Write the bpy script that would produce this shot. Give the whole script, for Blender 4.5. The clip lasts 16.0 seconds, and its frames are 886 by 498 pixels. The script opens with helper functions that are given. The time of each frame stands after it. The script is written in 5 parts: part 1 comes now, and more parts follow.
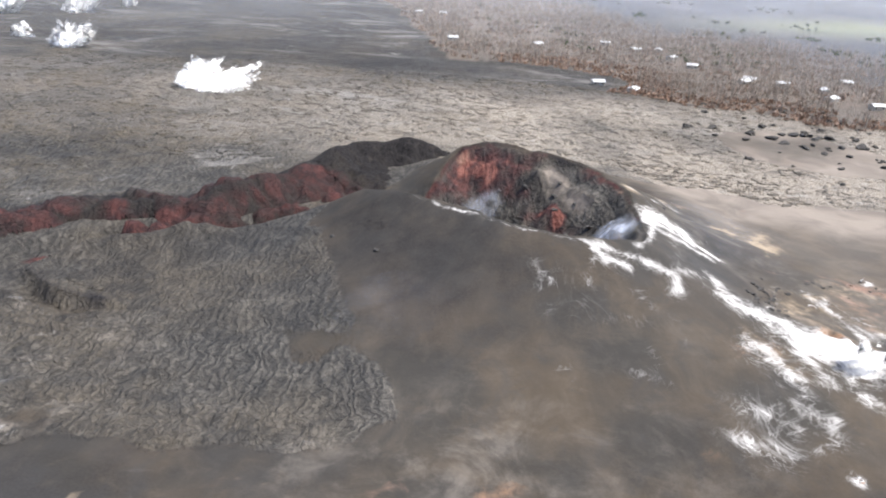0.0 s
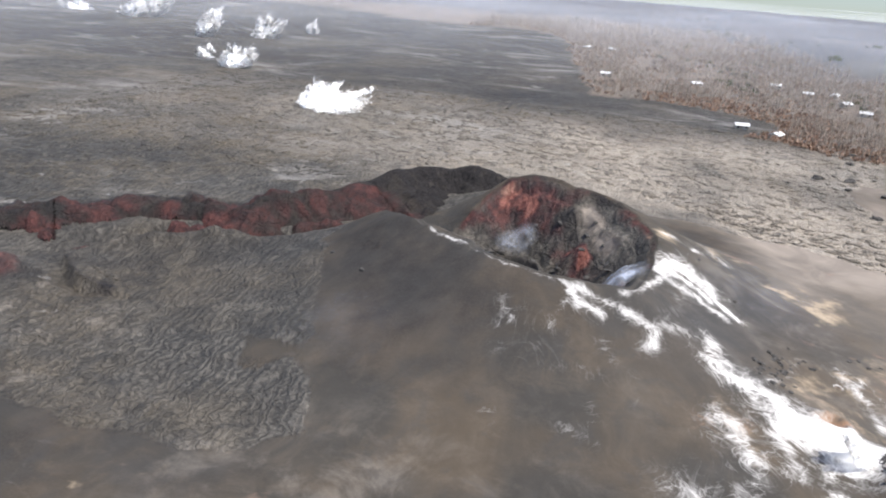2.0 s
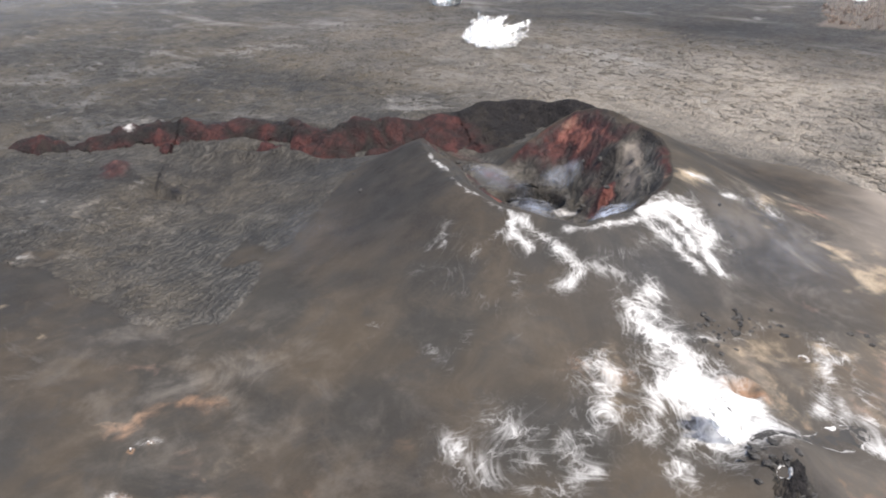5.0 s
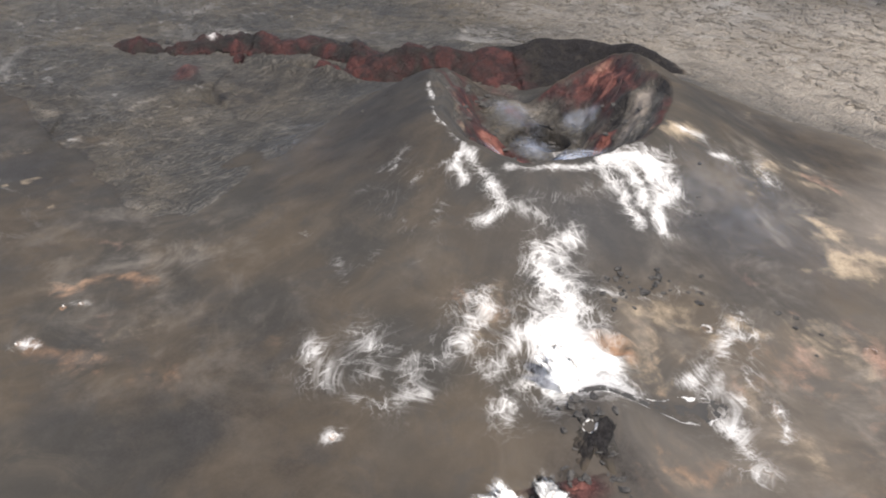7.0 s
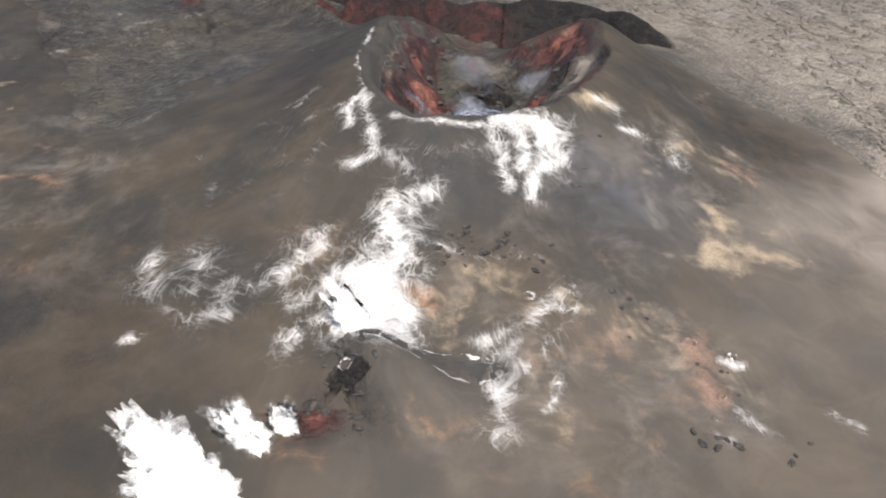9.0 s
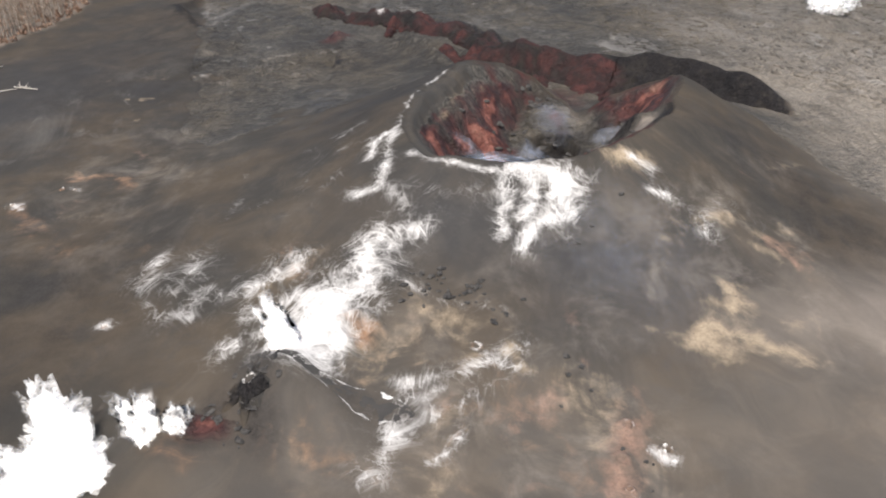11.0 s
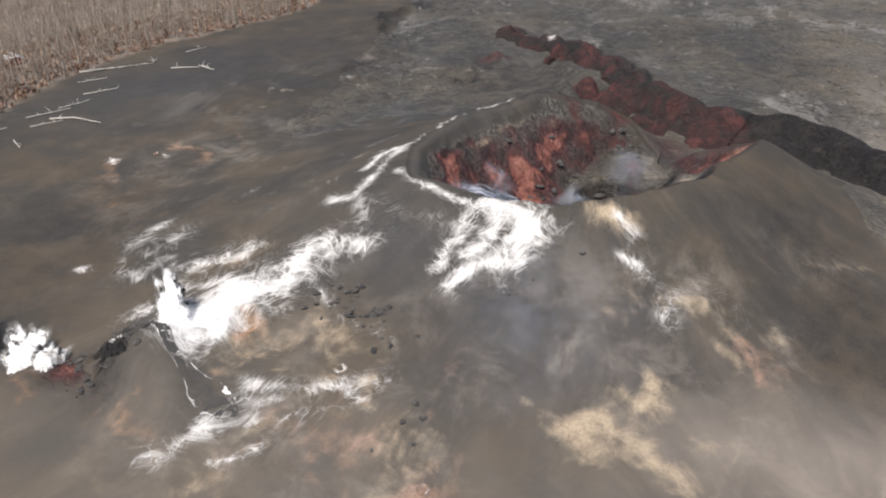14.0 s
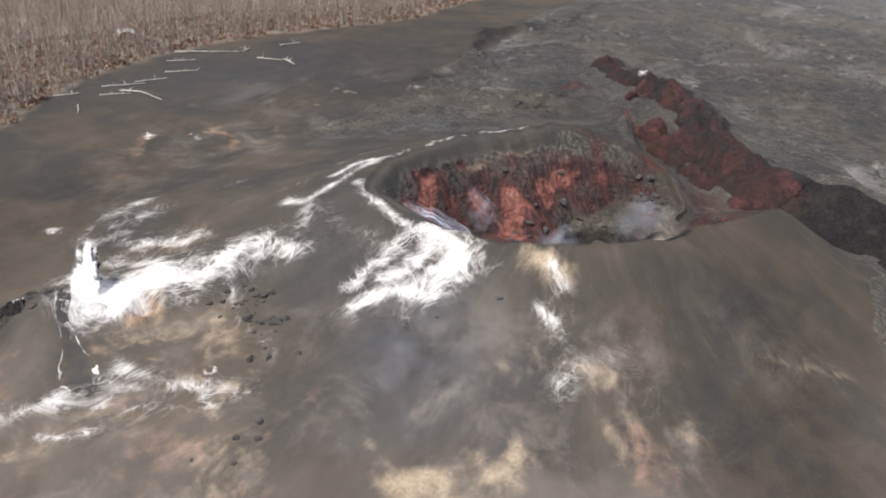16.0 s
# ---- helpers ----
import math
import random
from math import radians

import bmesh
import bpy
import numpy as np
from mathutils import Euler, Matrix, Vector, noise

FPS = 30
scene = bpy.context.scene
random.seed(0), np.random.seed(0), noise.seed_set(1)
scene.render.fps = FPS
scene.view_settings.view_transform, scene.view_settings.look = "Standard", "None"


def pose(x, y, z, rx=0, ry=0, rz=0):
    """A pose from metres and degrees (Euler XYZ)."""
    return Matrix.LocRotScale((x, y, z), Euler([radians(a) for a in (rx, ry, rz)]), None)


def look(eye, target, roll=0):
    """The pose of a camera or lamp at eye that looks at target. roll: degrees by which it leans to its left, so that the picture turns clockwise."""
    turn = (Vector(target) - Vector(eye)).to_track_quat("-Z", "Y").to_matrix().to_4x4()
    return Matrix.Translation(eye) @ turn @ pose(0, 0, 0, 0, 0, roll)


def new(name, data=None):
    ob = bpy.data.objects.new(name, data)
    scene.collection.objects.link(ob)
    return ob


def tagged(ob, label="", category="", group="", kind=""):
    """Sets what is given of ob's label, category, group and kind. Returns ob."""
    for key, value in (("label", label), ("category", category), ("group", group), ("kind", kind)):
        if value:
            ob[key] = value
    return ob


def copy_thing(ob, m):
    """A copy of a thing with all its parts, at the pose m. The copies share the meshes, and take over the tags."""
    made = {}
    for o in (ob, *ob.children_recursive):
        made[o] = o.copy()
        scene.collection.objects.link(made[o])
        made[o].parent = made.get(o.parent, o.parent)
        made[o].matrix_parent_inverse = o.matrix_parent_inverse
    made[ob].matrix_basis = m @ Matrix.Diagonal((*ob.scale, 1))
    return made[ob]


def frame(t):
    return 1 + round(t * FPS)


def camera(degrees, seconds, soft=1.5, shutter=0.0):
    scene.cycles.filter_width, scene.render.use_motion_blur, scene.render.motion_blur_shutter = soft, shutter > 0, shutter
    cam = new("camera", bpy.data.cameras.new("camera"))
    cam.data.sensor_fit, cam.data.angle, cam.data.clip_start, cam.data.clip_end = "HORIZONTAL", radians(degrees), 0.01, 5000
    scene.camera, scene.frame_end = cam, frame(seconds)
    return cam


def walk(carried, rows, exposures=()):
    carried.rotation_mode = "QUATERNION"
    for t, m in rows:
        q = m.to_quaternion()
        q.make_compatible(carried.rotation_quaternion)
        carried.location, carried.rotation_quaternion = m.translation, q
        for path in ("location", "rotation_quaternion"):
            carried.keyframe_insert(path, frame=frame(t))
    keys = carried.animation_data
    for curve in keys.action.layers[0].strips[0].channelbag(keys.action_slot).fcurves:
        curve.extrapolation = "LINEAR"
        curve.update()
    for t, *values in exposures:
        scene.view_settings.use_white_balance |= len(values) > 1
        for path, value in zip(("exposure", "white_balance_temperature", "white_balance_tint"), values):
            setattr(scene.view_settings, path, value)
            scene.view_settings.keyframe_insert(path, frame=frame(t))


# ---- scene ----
cam = camera(59.7, 16.0, soft=2.0)
METRES, EYE, TILT, LEAN, TURN = 470.0, 100.0, 0.0, 0.0, 0.0
ROWS = [
    (0.0, 0.0, 0.0, 0.0, 1.39, -23.33, -3.22),
    (0.5, 0.0328, 0.0051, -0.0001, 5.33, -22.97, -2.85),
    (1.0, 0.0655, 0.0114, 0.0002, 9.26, -22.26, -2.76),
    (1.5, 0.098, 0.0184, 0.0005, 13.07, -21.62, -2.93),
    (2.0, 0.1304, 0.0274, 0.0002, 16.96, -21.7, -3.14),
    (2.5, 0.1626, 0.0372, 0.0009, 20.38, -22.49, -3.04),
    (3.0, 0.1944, 0.0486, 0.0014, 23.55, -23.0, -1.5),
    (3.5, 0.2251, 0.0622, 0.0007, 27.41, -22.99, 0.51),
    (4.0, 0.2556, 0.0768, -0.0015, 31.46, -24.05, 1.81),
    (6.5, 0.3923, 0.171, -0.0076, 49.76, -29.26, 0.53),
    (7.0, 0.4149, 0.1947, -0.0096, 53.88, -30.12, 1.1),
    (7.5, 0.4361, 0.2186, -0.0107, 58.07, -29.66, 0.76),
    (8.0, 0.4556, 0.2439, -0.0113, 60.45, -30.62, 0.13),
    (8.5, 0.4733, 0.2694, -0.0125, 61.5, -32.78, -1.31),
    (9.0, 0.4895, 0.2965, -0.011, 64.22, -33.12, -1.36),
    (9.5, 0.5026, 0.3246, -0.0116, 68.42, -30.97, -0.72),
    (12.0, 0.527, 0.4684, -0.0164, 90.53, -30.72, -0.11),
    (12.5, 0.5248, 0.4966, -0.017, 94.63, -30.43, -0.7),
    (13.0, 0.5191, 0.5254, -0.0177, 98.62, -29.48, -0.28),
    (13.5, 0.5112, 0.5525, -0.0187, 102.11, -28.52, -0.16),
    (14.0, 0.5009, 0.5793, -0.0194, 105.71, -27.98, -0.6),
    (14.5, 0.4882, 0.6047, -0.0208, 109.27, -28.02, -1.15),
    (15.0, 0.4733, 0.629, -0.0216, 112.64, -28.64, -1.85),
    (15.5, 0.4559, 0.6524, -0.0221, 116.3, -28.46, -2.59),
    (16.0, 0.4374, 0.6733, -0.0224, 120.24, -27.21, -3.83),
]
walk(cam, [(t, pose(0, 0, EYE, TILT, LEAN, TURN) @ pose(METRES * x, METRES * y, METRES * z, 90 + pitch, roll, yaw)) for t, x, y, z, yaw, pitch, roll in ROWS],
     [(0.0, 0.54, 6500, 10), (1.5, 0.44, 6480, 10), (4.0, 0.3, 6530, 10), (8.0, 0.14, 6850, 10), (12.0, 0.03, 6850, 10), (16.0, 0.1, 6750, 10)])


# ---- world and light ----
world = bpy.data.worlds.new("sky")
scene.world = world
world.use_nodes = True
SUN_HEIGHT, SUN_BEARING = 60.0, 105.0
sky = world.node_tree.nodes.new("ShaderNodeTexSky")
sky.sky_type, sky.sun_disc = "NISHITA", False
sky.sun_elevation, sky.sun_rotation = radians(SUN_HEIGHT), radians(SUN_BEARING)
sky.air_density, sky.dust_density, sky.altitude = 1.0, 2.0, 200
# the land falls away to a horizon below eye level, so the sky is carried down to it
toward, lifted = world.node_tree.nodes.new("ShaderNodeTexCoord"), world.node_tree.nodes.new("ShaderNodeMapping")
lifted.inputs["Location"].default_value = (0, 0, 0.1)
world.node_tree.links.new(toward.outputs["Generated"], lifted.inputs["Vector"])
world.node_tree.links.new(lifted.outputs["Vector"], sky.inputs["Vector"])
back = world.node_tree.nodes["Background"]
back.inputs["Strength"].default_value = 0.12
world.node_tree.links.new(sky.outputs["Color"], back.inputs["Color"])
sun_lamp = bpy.data.lights.new("sun", "SUN")
sun_lamp.energy, sun_lamp.angle, sun_lamp.color = 3.6, radians(1.5), (1.0, 0.95, 0.88)
sun = new("sun", sun_lamp)
SUN_FROM = Vector((math.sin(radians(SUN_BEARING)) * math.cos(radians(SUN_HEIGHT)), math.cos(radians(SUN_BEARING)) * math.cos(radians(SUN_HEIGHT)), math.sin(radians(SUN_HEIGHT))))
sun.matrix_world = look(SUN_FROM * 500, (0, 0, 0))


# ---- materials ----
class Nodes:
    """Short hand for the nodes of one material."""

    def __init__(self, name):
        self.material = bpy.data.materials.new(name)
        self.material.use_nodes = True
        self.tree = self.material.node_tree
        self.shader = self.tree.nodes["Principled BSDF"]
        self.output = self.tree.nodes["Material Output"]

    def add(self, kind, **values):
        node = self.tree.nodes.new("ShaderNode" + kind)
        for key, value in values.items():
            if key == "mode":
                node.operation = value
            elif key == "type":
                node.noise_type = value
        return node

    def put(self, socket, value):
        if hasattr(value, "is_linked"):
            self.tree.links.new(value, socket)
        elif isinstance(value, tuple) and len(value) == 3 and socket.type == "RGBA":
            socket.default_value = (*value, 1)
        else:
            socket.default_value = value

    def place(self, scale=(1, 1, 1), turn=0.0):
        """World position, scaled and turned about the vertical."""
        geo = self.add("NewGeometry")
        m = self.add("Mapping")
        self.put(m.inputs["Vector"], geo.outputs["Position"])
        m.inputs["Scale"].default_value = scale
        m.inputs["Rotation"].default_value = (0, 0, radians(turn))
        return m.outputs["Vector"]

    def noise(self, scale, detail=4, rough=0.55, warp=0.0, at=None, colour=False):
        n = self.add("TexNoise")
        self.put(n.inputs["Vector"], at or self.place())
        n.inputs["Scale"].default_value, n.inputs["Detail"].default_value = scale, detail
        n.inputs["Roughness"].default_value, n.inputs["Distortion"].default_value = rough, warp
        return n.outputs["Color" if colour else "Fac"]

    def cells(self, scale, at=None, edge=False):
        n = self.add("TexVoronoi")
        if edge:
            n.feature = "DISTANCE_TO_EDGE"
        self.put(n.inputs["Vector"], at or self.place())
        n.inputs["Scale"].default_value = scale
        return n.outputs["Distance"]

    def math(self, mode, a, b=0.0, clamp=False):
        n = self.add("Math", mode=mode)
        n.use_clamp = clamp
        self.put(n.inputs[0], a)
        self.put(n.inputs[1], b)
        return n.outputs[0]

    def ramp(self, value, low, high, to_low=0.0, to_high=1.0):
        n = self.add("MapRange")
        n.interpolation_type = "SMOOTHSTEP"
        for k, v in zip(("Value", "From Min", "From Max", "To Min", "To Max"), (value, low, high, to_low, to_high)):
            self.put(n.inputs[k], v)
        return n.outputs[0]

    def mix(self, fac, a, b):
        n = self.add("Mix")
        n.data_type = "RGBA"
        self.put(n.inputs[0], fac)
        self.put(n.inputs[6], a)
        self.put(n.inputs[7], b)
        return n.outputs[2]

    def attr(self, name):
        n = self.add("Attribute")
        n.attribute_name = name
        return n.outputs["Fac"]

    def bump(self, height, distance, strength=1.0, under=None):
        n = self.add("Bump")
        n.inputs["Strength"].default_value, n.inputs["Distance"].default_value = strength, distance
        self.put(n.inputs["Height"], height)
        if under:
            self.put(n.inputs["Normal"], under)
        return n.outputs["Normal"]

    def done(self, colour, rough=0.9, normal=None, metal=0.0, gloss=0.3):
        self.put(self.shader.inputs["Base Color"], colour)
        self.put(self.shader.inputs["Roughness"], rough)
        self.shader.inputs["Metallic"].default_value = metal
        self.shader.inputs["Specular IOR Level"].default_value = gloss
        if normal:
            self.put(self.shader.inputs["Normal"], normal)
        return self.material


def earth_material():
    """Ash, broken lava crust, scoria and the crusts of sulphates on them, spread by the attributes of the meshes."""
    n = Nodes("volcanic_earth")
    big, mid, fine = n.noise(0.035, 3, 0.5), n.noise(0.22, 4, 0.6), n.noise(1.6, 4, 0.65)
    # ash: brown and grey drifts, drawn out down the slope
    polar = n.add("CombineXYZ")
    n.put(polar.inputs[0], n.attr("arc"))
    n.put(polar.inputs[1], n.math("MULTIPLY", n.attr("run"), 0.3))
    sway = n.add("VectorMath", mode="MULTIPLY_ADD")
    n.put(sway.inputs[0], n.noise(0.05, 1, 0.4, colour=True))
    sway.inputs[1].default_value = (9, 9, 0)
    n.put(sway.inputs[2], polar.outputs[0])
    slope = sway.outputs[0]
    drift = n.noise(0.14, 4, 0.6, 0.6, at=slope)
    ash = n.mix(n.ramp(big, 0.38, 0.62), (0.056, 0.052, 0.046), (0.092, 0.073, 0.053))
    ash = n.mix(n.ramp(drift, 0.45, 0.75, 0, 0.3), ash, (0.16, 0.132, 0.104))
    ash = n.mix(n.ramp(n.noise(0.07, 6, 0.68, 0.4), 0.5, 0.74, 0, 0.5), ash, (0.15, 0.12, 0.09))
    ash = n.mix(n.ramp(n.noise(0.1, 5, 0.65, 0.6), 0.52, 0.34, 0, 0.5), ash, (0.066, 0.063, 0.06))
    ash = n.mix(n.ramp(drift, 0.5, 0.25, 0, 0.3), ash, (0.07, 0.066, 0.062))
    ash = n.mix(n.ramp(n.noise(0.25, 6, 0.7, 0.8, at=slope), 0.5, 0.72, 0, 0.4), ash, (0.13, 0.107, 0.083))
    ash = n.mix(n.ramp(n.noise(0.045, 6, 0.7, 1.0, at=slope), 0.5, 0.3, 0, 0.6), ash, (0.05, 0.047, 0.043))
    ash = n.mix(n.ramp(fine, 0.55, 0.8, 0, 0.12), ash, (0.06, 0.056, 0.052))
    # lava crust: folded slabs with dark cracks and pale crests
    at = n.place((1, 1, 1))
    warp = n.add("VectorMath", mode="MULTIPLY_ADD")
    n.put(warp.inputs[0], n.noise(0.12, 3, 0.6, colour=True))
    warp.inputs[1].default_value = (9, 9, 9)
    n.put(warp.inputs[2], at)
    bent = warp.outputs[0]
    ropes = n.noise(0.75, 3, 0.65, 1.2, at=bent)
    folds = n.math("ABSOLUTE", n.math("SUBTRACT", n.noise(0.4, 4, 0.6, 2.0, at=bent), 0.5))
    band = n.add("TexWave")
    n.put(band.inputs["Vector"], bent)
    for key, value in (("Scale", 0.12), ("Distortion", 9.0), ("Detail", 3.0), ("Detail Scale", 1.4), ("Detail Roughness", 0.6)):
        band.inputs[key].default_value = value
    rope = band.outputs["Fac"]
    crust = n.mix(n.ramp(n.math("ADD", n.math("MULTIPLY", ropes, 0.65), n.math("MULTIPLY", rope, 0.35)), 0.32, 0.68), (0.07, 0.067, 0.062), (0.15, 0.14, 0.125))
    crust = n.mix(n.ramp(n.noise(0.5, 5, 0.7), 0.58, 0.74, 0, 0.7), crust, (0.25, 0.235, 0.21))
    crust = n.mix(n.ramp(n.noise(0.018, 3, 0.5), 0.42, 0.62, 0, 0.6), crust, (0.185, 0.155, 0.115))
    crust = n.mix(n.ramp(n.noise(0.09, 4, 0.6, 0.8), 0.55, 0.35, 0, 0.6), crust, (0.05, 0.049, 0.047))
    crust = n.mix(n.ramp(n.noise(0.07, 4, 0.65, 1.0), 0.54, 0.7, 0, 0.55), crust, (0.23, 0.21, 0.18))
    plate = n.ramp(n.cells(0.16, at=bent, edge=True), 0.0, 0.07)
    crack = n.math("MULTIPLY", n.ramp(folds, 0.0, 0.03), plate)
    crust = n.mix(n.ramp(crack, 0.0, 1.0, 0.4, 0.0), crust, (0.035, 0.033, 0.032))
    crust = n.mix(n.math("MULTIPLY", n.attr("pale"), n.ramp(n.noise(0.11, 5, 0.7, 0.8, at=n.place((0.5, 1, 1), 12)), 0.36, 0.5, 0.45, 1.0)), crust, n.mix(n.ramp(ropes, 0.35, 0.65), (0.3, 0.262, 0.222), (0.52, 0.46, 0.385)))
    # pale ash; on the eastern flats it carries the brightness of lit haze
    ash = n.mix(n.attr("pale"), ash, n.mix(n.ramp(drift, 0.35, 0.65), (0.245, 0.212, 0.185), (0.35, 0.302, 0.258)))
    # shade of the fold troughs, painted into the crust
    crust = n.mix(n.attr("crease_shade"), crust, (0.04, 0.038, 0.036))
    lava = n.attr("lava")
    colour = n.mix(n.ramp(n.math("ADD", lava, n.math("MULTIPLY", n.math("SUBTRACT", mid, 0.5), 0.5)), 0.35, 0.65), ash, crust)
    colour = n.mix(n.attr("slate"), colour, n.mix(n.ramp(mid, 0.35, 0.65), (0.058, 0.058, 0.06), (0.074, 0.072, 0.071)))
    # dark cinder and young black lava, with painted shade in creases and hollows
    dark = n.attr("dark")
    share = n.math("MULTIPLY", dark, n.ramp(mid, 0.25, 0.75, 0.65, 1.25), clamp=True)
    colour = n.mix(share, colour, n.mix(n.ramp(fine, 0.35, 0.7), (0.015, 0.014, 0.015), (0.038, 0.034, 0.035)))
    # burnt red scoria
    red = n.attr("red")
    deep = n.mix(n.ramp(mid, 0.35, 0.65), (0.048, 0.026, 0.028), (0.118, 0.047, 0.043))
    bright = n.mix(n.ramp(mid, 0.35, 0.65), (0.2, 0.07, 0.055), (0.36, 0.15, 0.118))
    scoria = n.mix(n.ramp(red, 0.75, 1.05), deep, bright)
    scoria = n.mix(n.ramp(n.noise(0.45, 6, 0.72), 0.5, 0.72, 0, 0.55), scoria, (0.05, 0.037, 0.036))
    scoria = n.mix(n.ramp(n.noise(0.7, 4, 0.7, 0.5), 0.6, 0.75, 0, 0.5), scoria, (0.2, 0.13, 0.11))
    colour = n.mix(n.ramp(n.math("ADD", red, n.math("MULTIPLY", n.math("SUBTRACT", n.noise(0.14, 6, 0.65), 0.5), 0.6)), 0.12, 0.75), colour, scoria)
    # litter and scorched undergrowth below the woods
    litter = n.mix(n.ramp(n.noise(0.05, 4, 0.6), 0.4, 0.6), (0.2, 0.17, 0.145), (0.25, 0.2, 0.165))
    litter = n.mix(n.ramp(n.noise(0.4, 4, 0.7), 0.5, 0.7, 0, 0.7), litter, (0.06, 0.06, 0.04))
    # far woods: cloud shadow and bluish distance painted into the ground colour
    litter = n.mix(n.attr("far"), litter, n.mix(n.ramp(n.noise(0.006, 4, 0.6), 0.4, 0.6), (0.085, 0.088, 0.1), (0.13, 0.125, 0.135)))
    litter = n.mix(n.attr("meadow"), litter, (0.27, 0.29, 0.16))
    colour = n.mix(n.attr("wood"), colour, litter)
    # sulphur, orange and white crusts
    soft_streak = n.ramp(n.noise(0.3, 3, 0.5, 0.4, at=slope), 0.36, 0.7)
    fine_streak = n.ramp(n.noise(0.75, 3, 0.5, 0.5, at=slope), 0.36, 0.7)
    def strand(value, narrow):
        return n.math("SUBTRACT", 1.0, n.math("MULTIPLY", n.math("ABSOLUTE", n.math("SUBTRACT", value, 0.5)), narrow), clamp=True)

    wisps = n.noise(0.075, 6, 0.62, 1.6)
    combed = n.noise(0.2, 5, 0.6, 1.2, at=slope)
    thread = n.math("MAXIMUM", n.math("POWER", strand(wisps, 15.0), 1.3), n.math("MULTIPLY", n.math("POWER", strand(combed, 13.0), 1.3), 0.7))
    thread = n.math("MAXIMUM", thread, n.math("MULTIPLY", n.math("POWER", strand(n.noise(0.22, 4, 0.6, 1.4), 12.0), 1.3), 0.5))
    film = n.math("ADD", n.math("MULTIPLY", soft_streak, 0.6), n.math("MULTIPLY", fine_streak, 0.4))
    patch = n.math("ADD", n.math("MULTIPLY", n.noise(0.16, 5, 0.62, 0.8), 0.75), n.math("MULTIPLY", film, 0.25))
    for name, tint in (("tan", (0.54, 0.43, 0.305)), ("orange", (0.42, 0.245, 0.15)), ("pink", (0.44, 0.27, 0.2))):
        a = n.attr(name)
        low = n.math("SUBTRACT", 0.64, n.math("MULTIPLY", a, 0.5))
        strength = n.math("MULTIPLY", n.ramp(patch, low, n.math("ADD", low, 0.56)), n.ramp(a, 0.06, 0.6, 0.0, 0.88))
        colour = n.mix(strength, colour, n.mix(n.ramp(fine, 0.4, 0.7), tint, tuple(0.7 * c for c in tint)))
    blur = n.ramp(n.noise(0.06, 6, 0.66, 0.4), 0.46, 0.72)
    haze = n.math("MULTIPLY", n.math("ADD", n.math("MULTIPLY", film, 0.15), n.math("MULTIPLY", blur, 0.85)), n.math("MULTIPLY", n.attr("bleach"), 0.5))
    colour = n.mix(haze, colour, (0.42, 0.37, 0.32))
    a = n.attr("white")
    weave = n.math("ADD", n.math("MULTIPLY", n.noise(0.13, 7, 0.72, 0.7), 0.75), n.math("ADD", n.math("MULTIPLY", thread, 0.5), n.math("MULTIPLY", fine, 0.12)))
    reach = n.math("ADD", n.math("MULTIPLY", a, 0.95), n.math("SUBTRACT", weave, 0.66))
    strength = n.math("MULTIPLY", n.ramp(reach, 0.2, 1.22), n.ramp(a, 0.02, 0.6))
    colour = n.mix(strength, colour, (0.88, 0.86, 0.84))
    # pale blown crust in long flecks over the lava
    long = n.ramp(n.noise(0.11, 5, 0.7, 0.5, at=n.place((0.4, 1, 1), 10)), 0.56, 0.72)
    broad = n.ramp(n.noise(0.025, 6, 0.68, 0.6, at=n.place((0.4, 1, 1), -8)), 0.5, 0.68)
    colour = n.mix(n.math("MULTIPLY", n.math("MAXIMUM", long, n.math("MULTIPLY", broad, 0.8)), n.attr("fleck")), colour, (0.42, 0.4, 0.375))
    h1 = n.math("ADD", n.math("MULTIPLY", fine, 0.07), n.math("MULTIPLY", mid, 0.35))
    h2 = n.math("ADD", n.math("ADD", n.math("MULTIPLY", ropes, 0.7), n.math("MULTIPLY", rope, 0.45)), n.math("MULTIPLY", crack, 0.35))
    h2 = n.math("MULTIPLY", h2, n.math("MAXIMUM", lava, n.math("MAXIMUM", red, n.ramp(dark, 0.55, 0.85))))
    rough = n.ramp(lava, 0.0, 1.0, 0.95, 0.72)
    return n.done(colour, rough, n.bump(n.math("ADD", h1, h2), 0.9, 0.8), gloss=0.35)


EARTH = earth_material()


def plain_material(name, low, high, scale, rough=0.9, relief=0.1, gloss=0.3, islands=0.0):
    """Two tones mottled at two sizes, with a fine relief; islands: how far single pieces differ."""
    n = Nodes(name)
    colour = n.mix(n.ramp(n.noise(scale, 4, 0.6), 0.35, 0.65), low, high)
    colour = n.mix(n.ramp(n.noise(scale * 7, 3, 0.6), 0.5, 0.75, 0, 0.4), colour, tuple(c * 0.6 for c in low))
    if islands:
        geo = n.add("NewGeometry")
        hue = n.add("HueSaturation")
        n.put(hue.inputs["Color"], colour)
        n.put(hue.inputs["Value"], n.ramp(geo.outputs["Random Per Island"], 0, 1, 1 - islands, 1 + islands))
        colour = hue.outputs["Color"]
    return n.done(colour, rough, n.bump(n.noise(scale * 5, 4, 0.6), relief, 0.7), gloss=gloss)


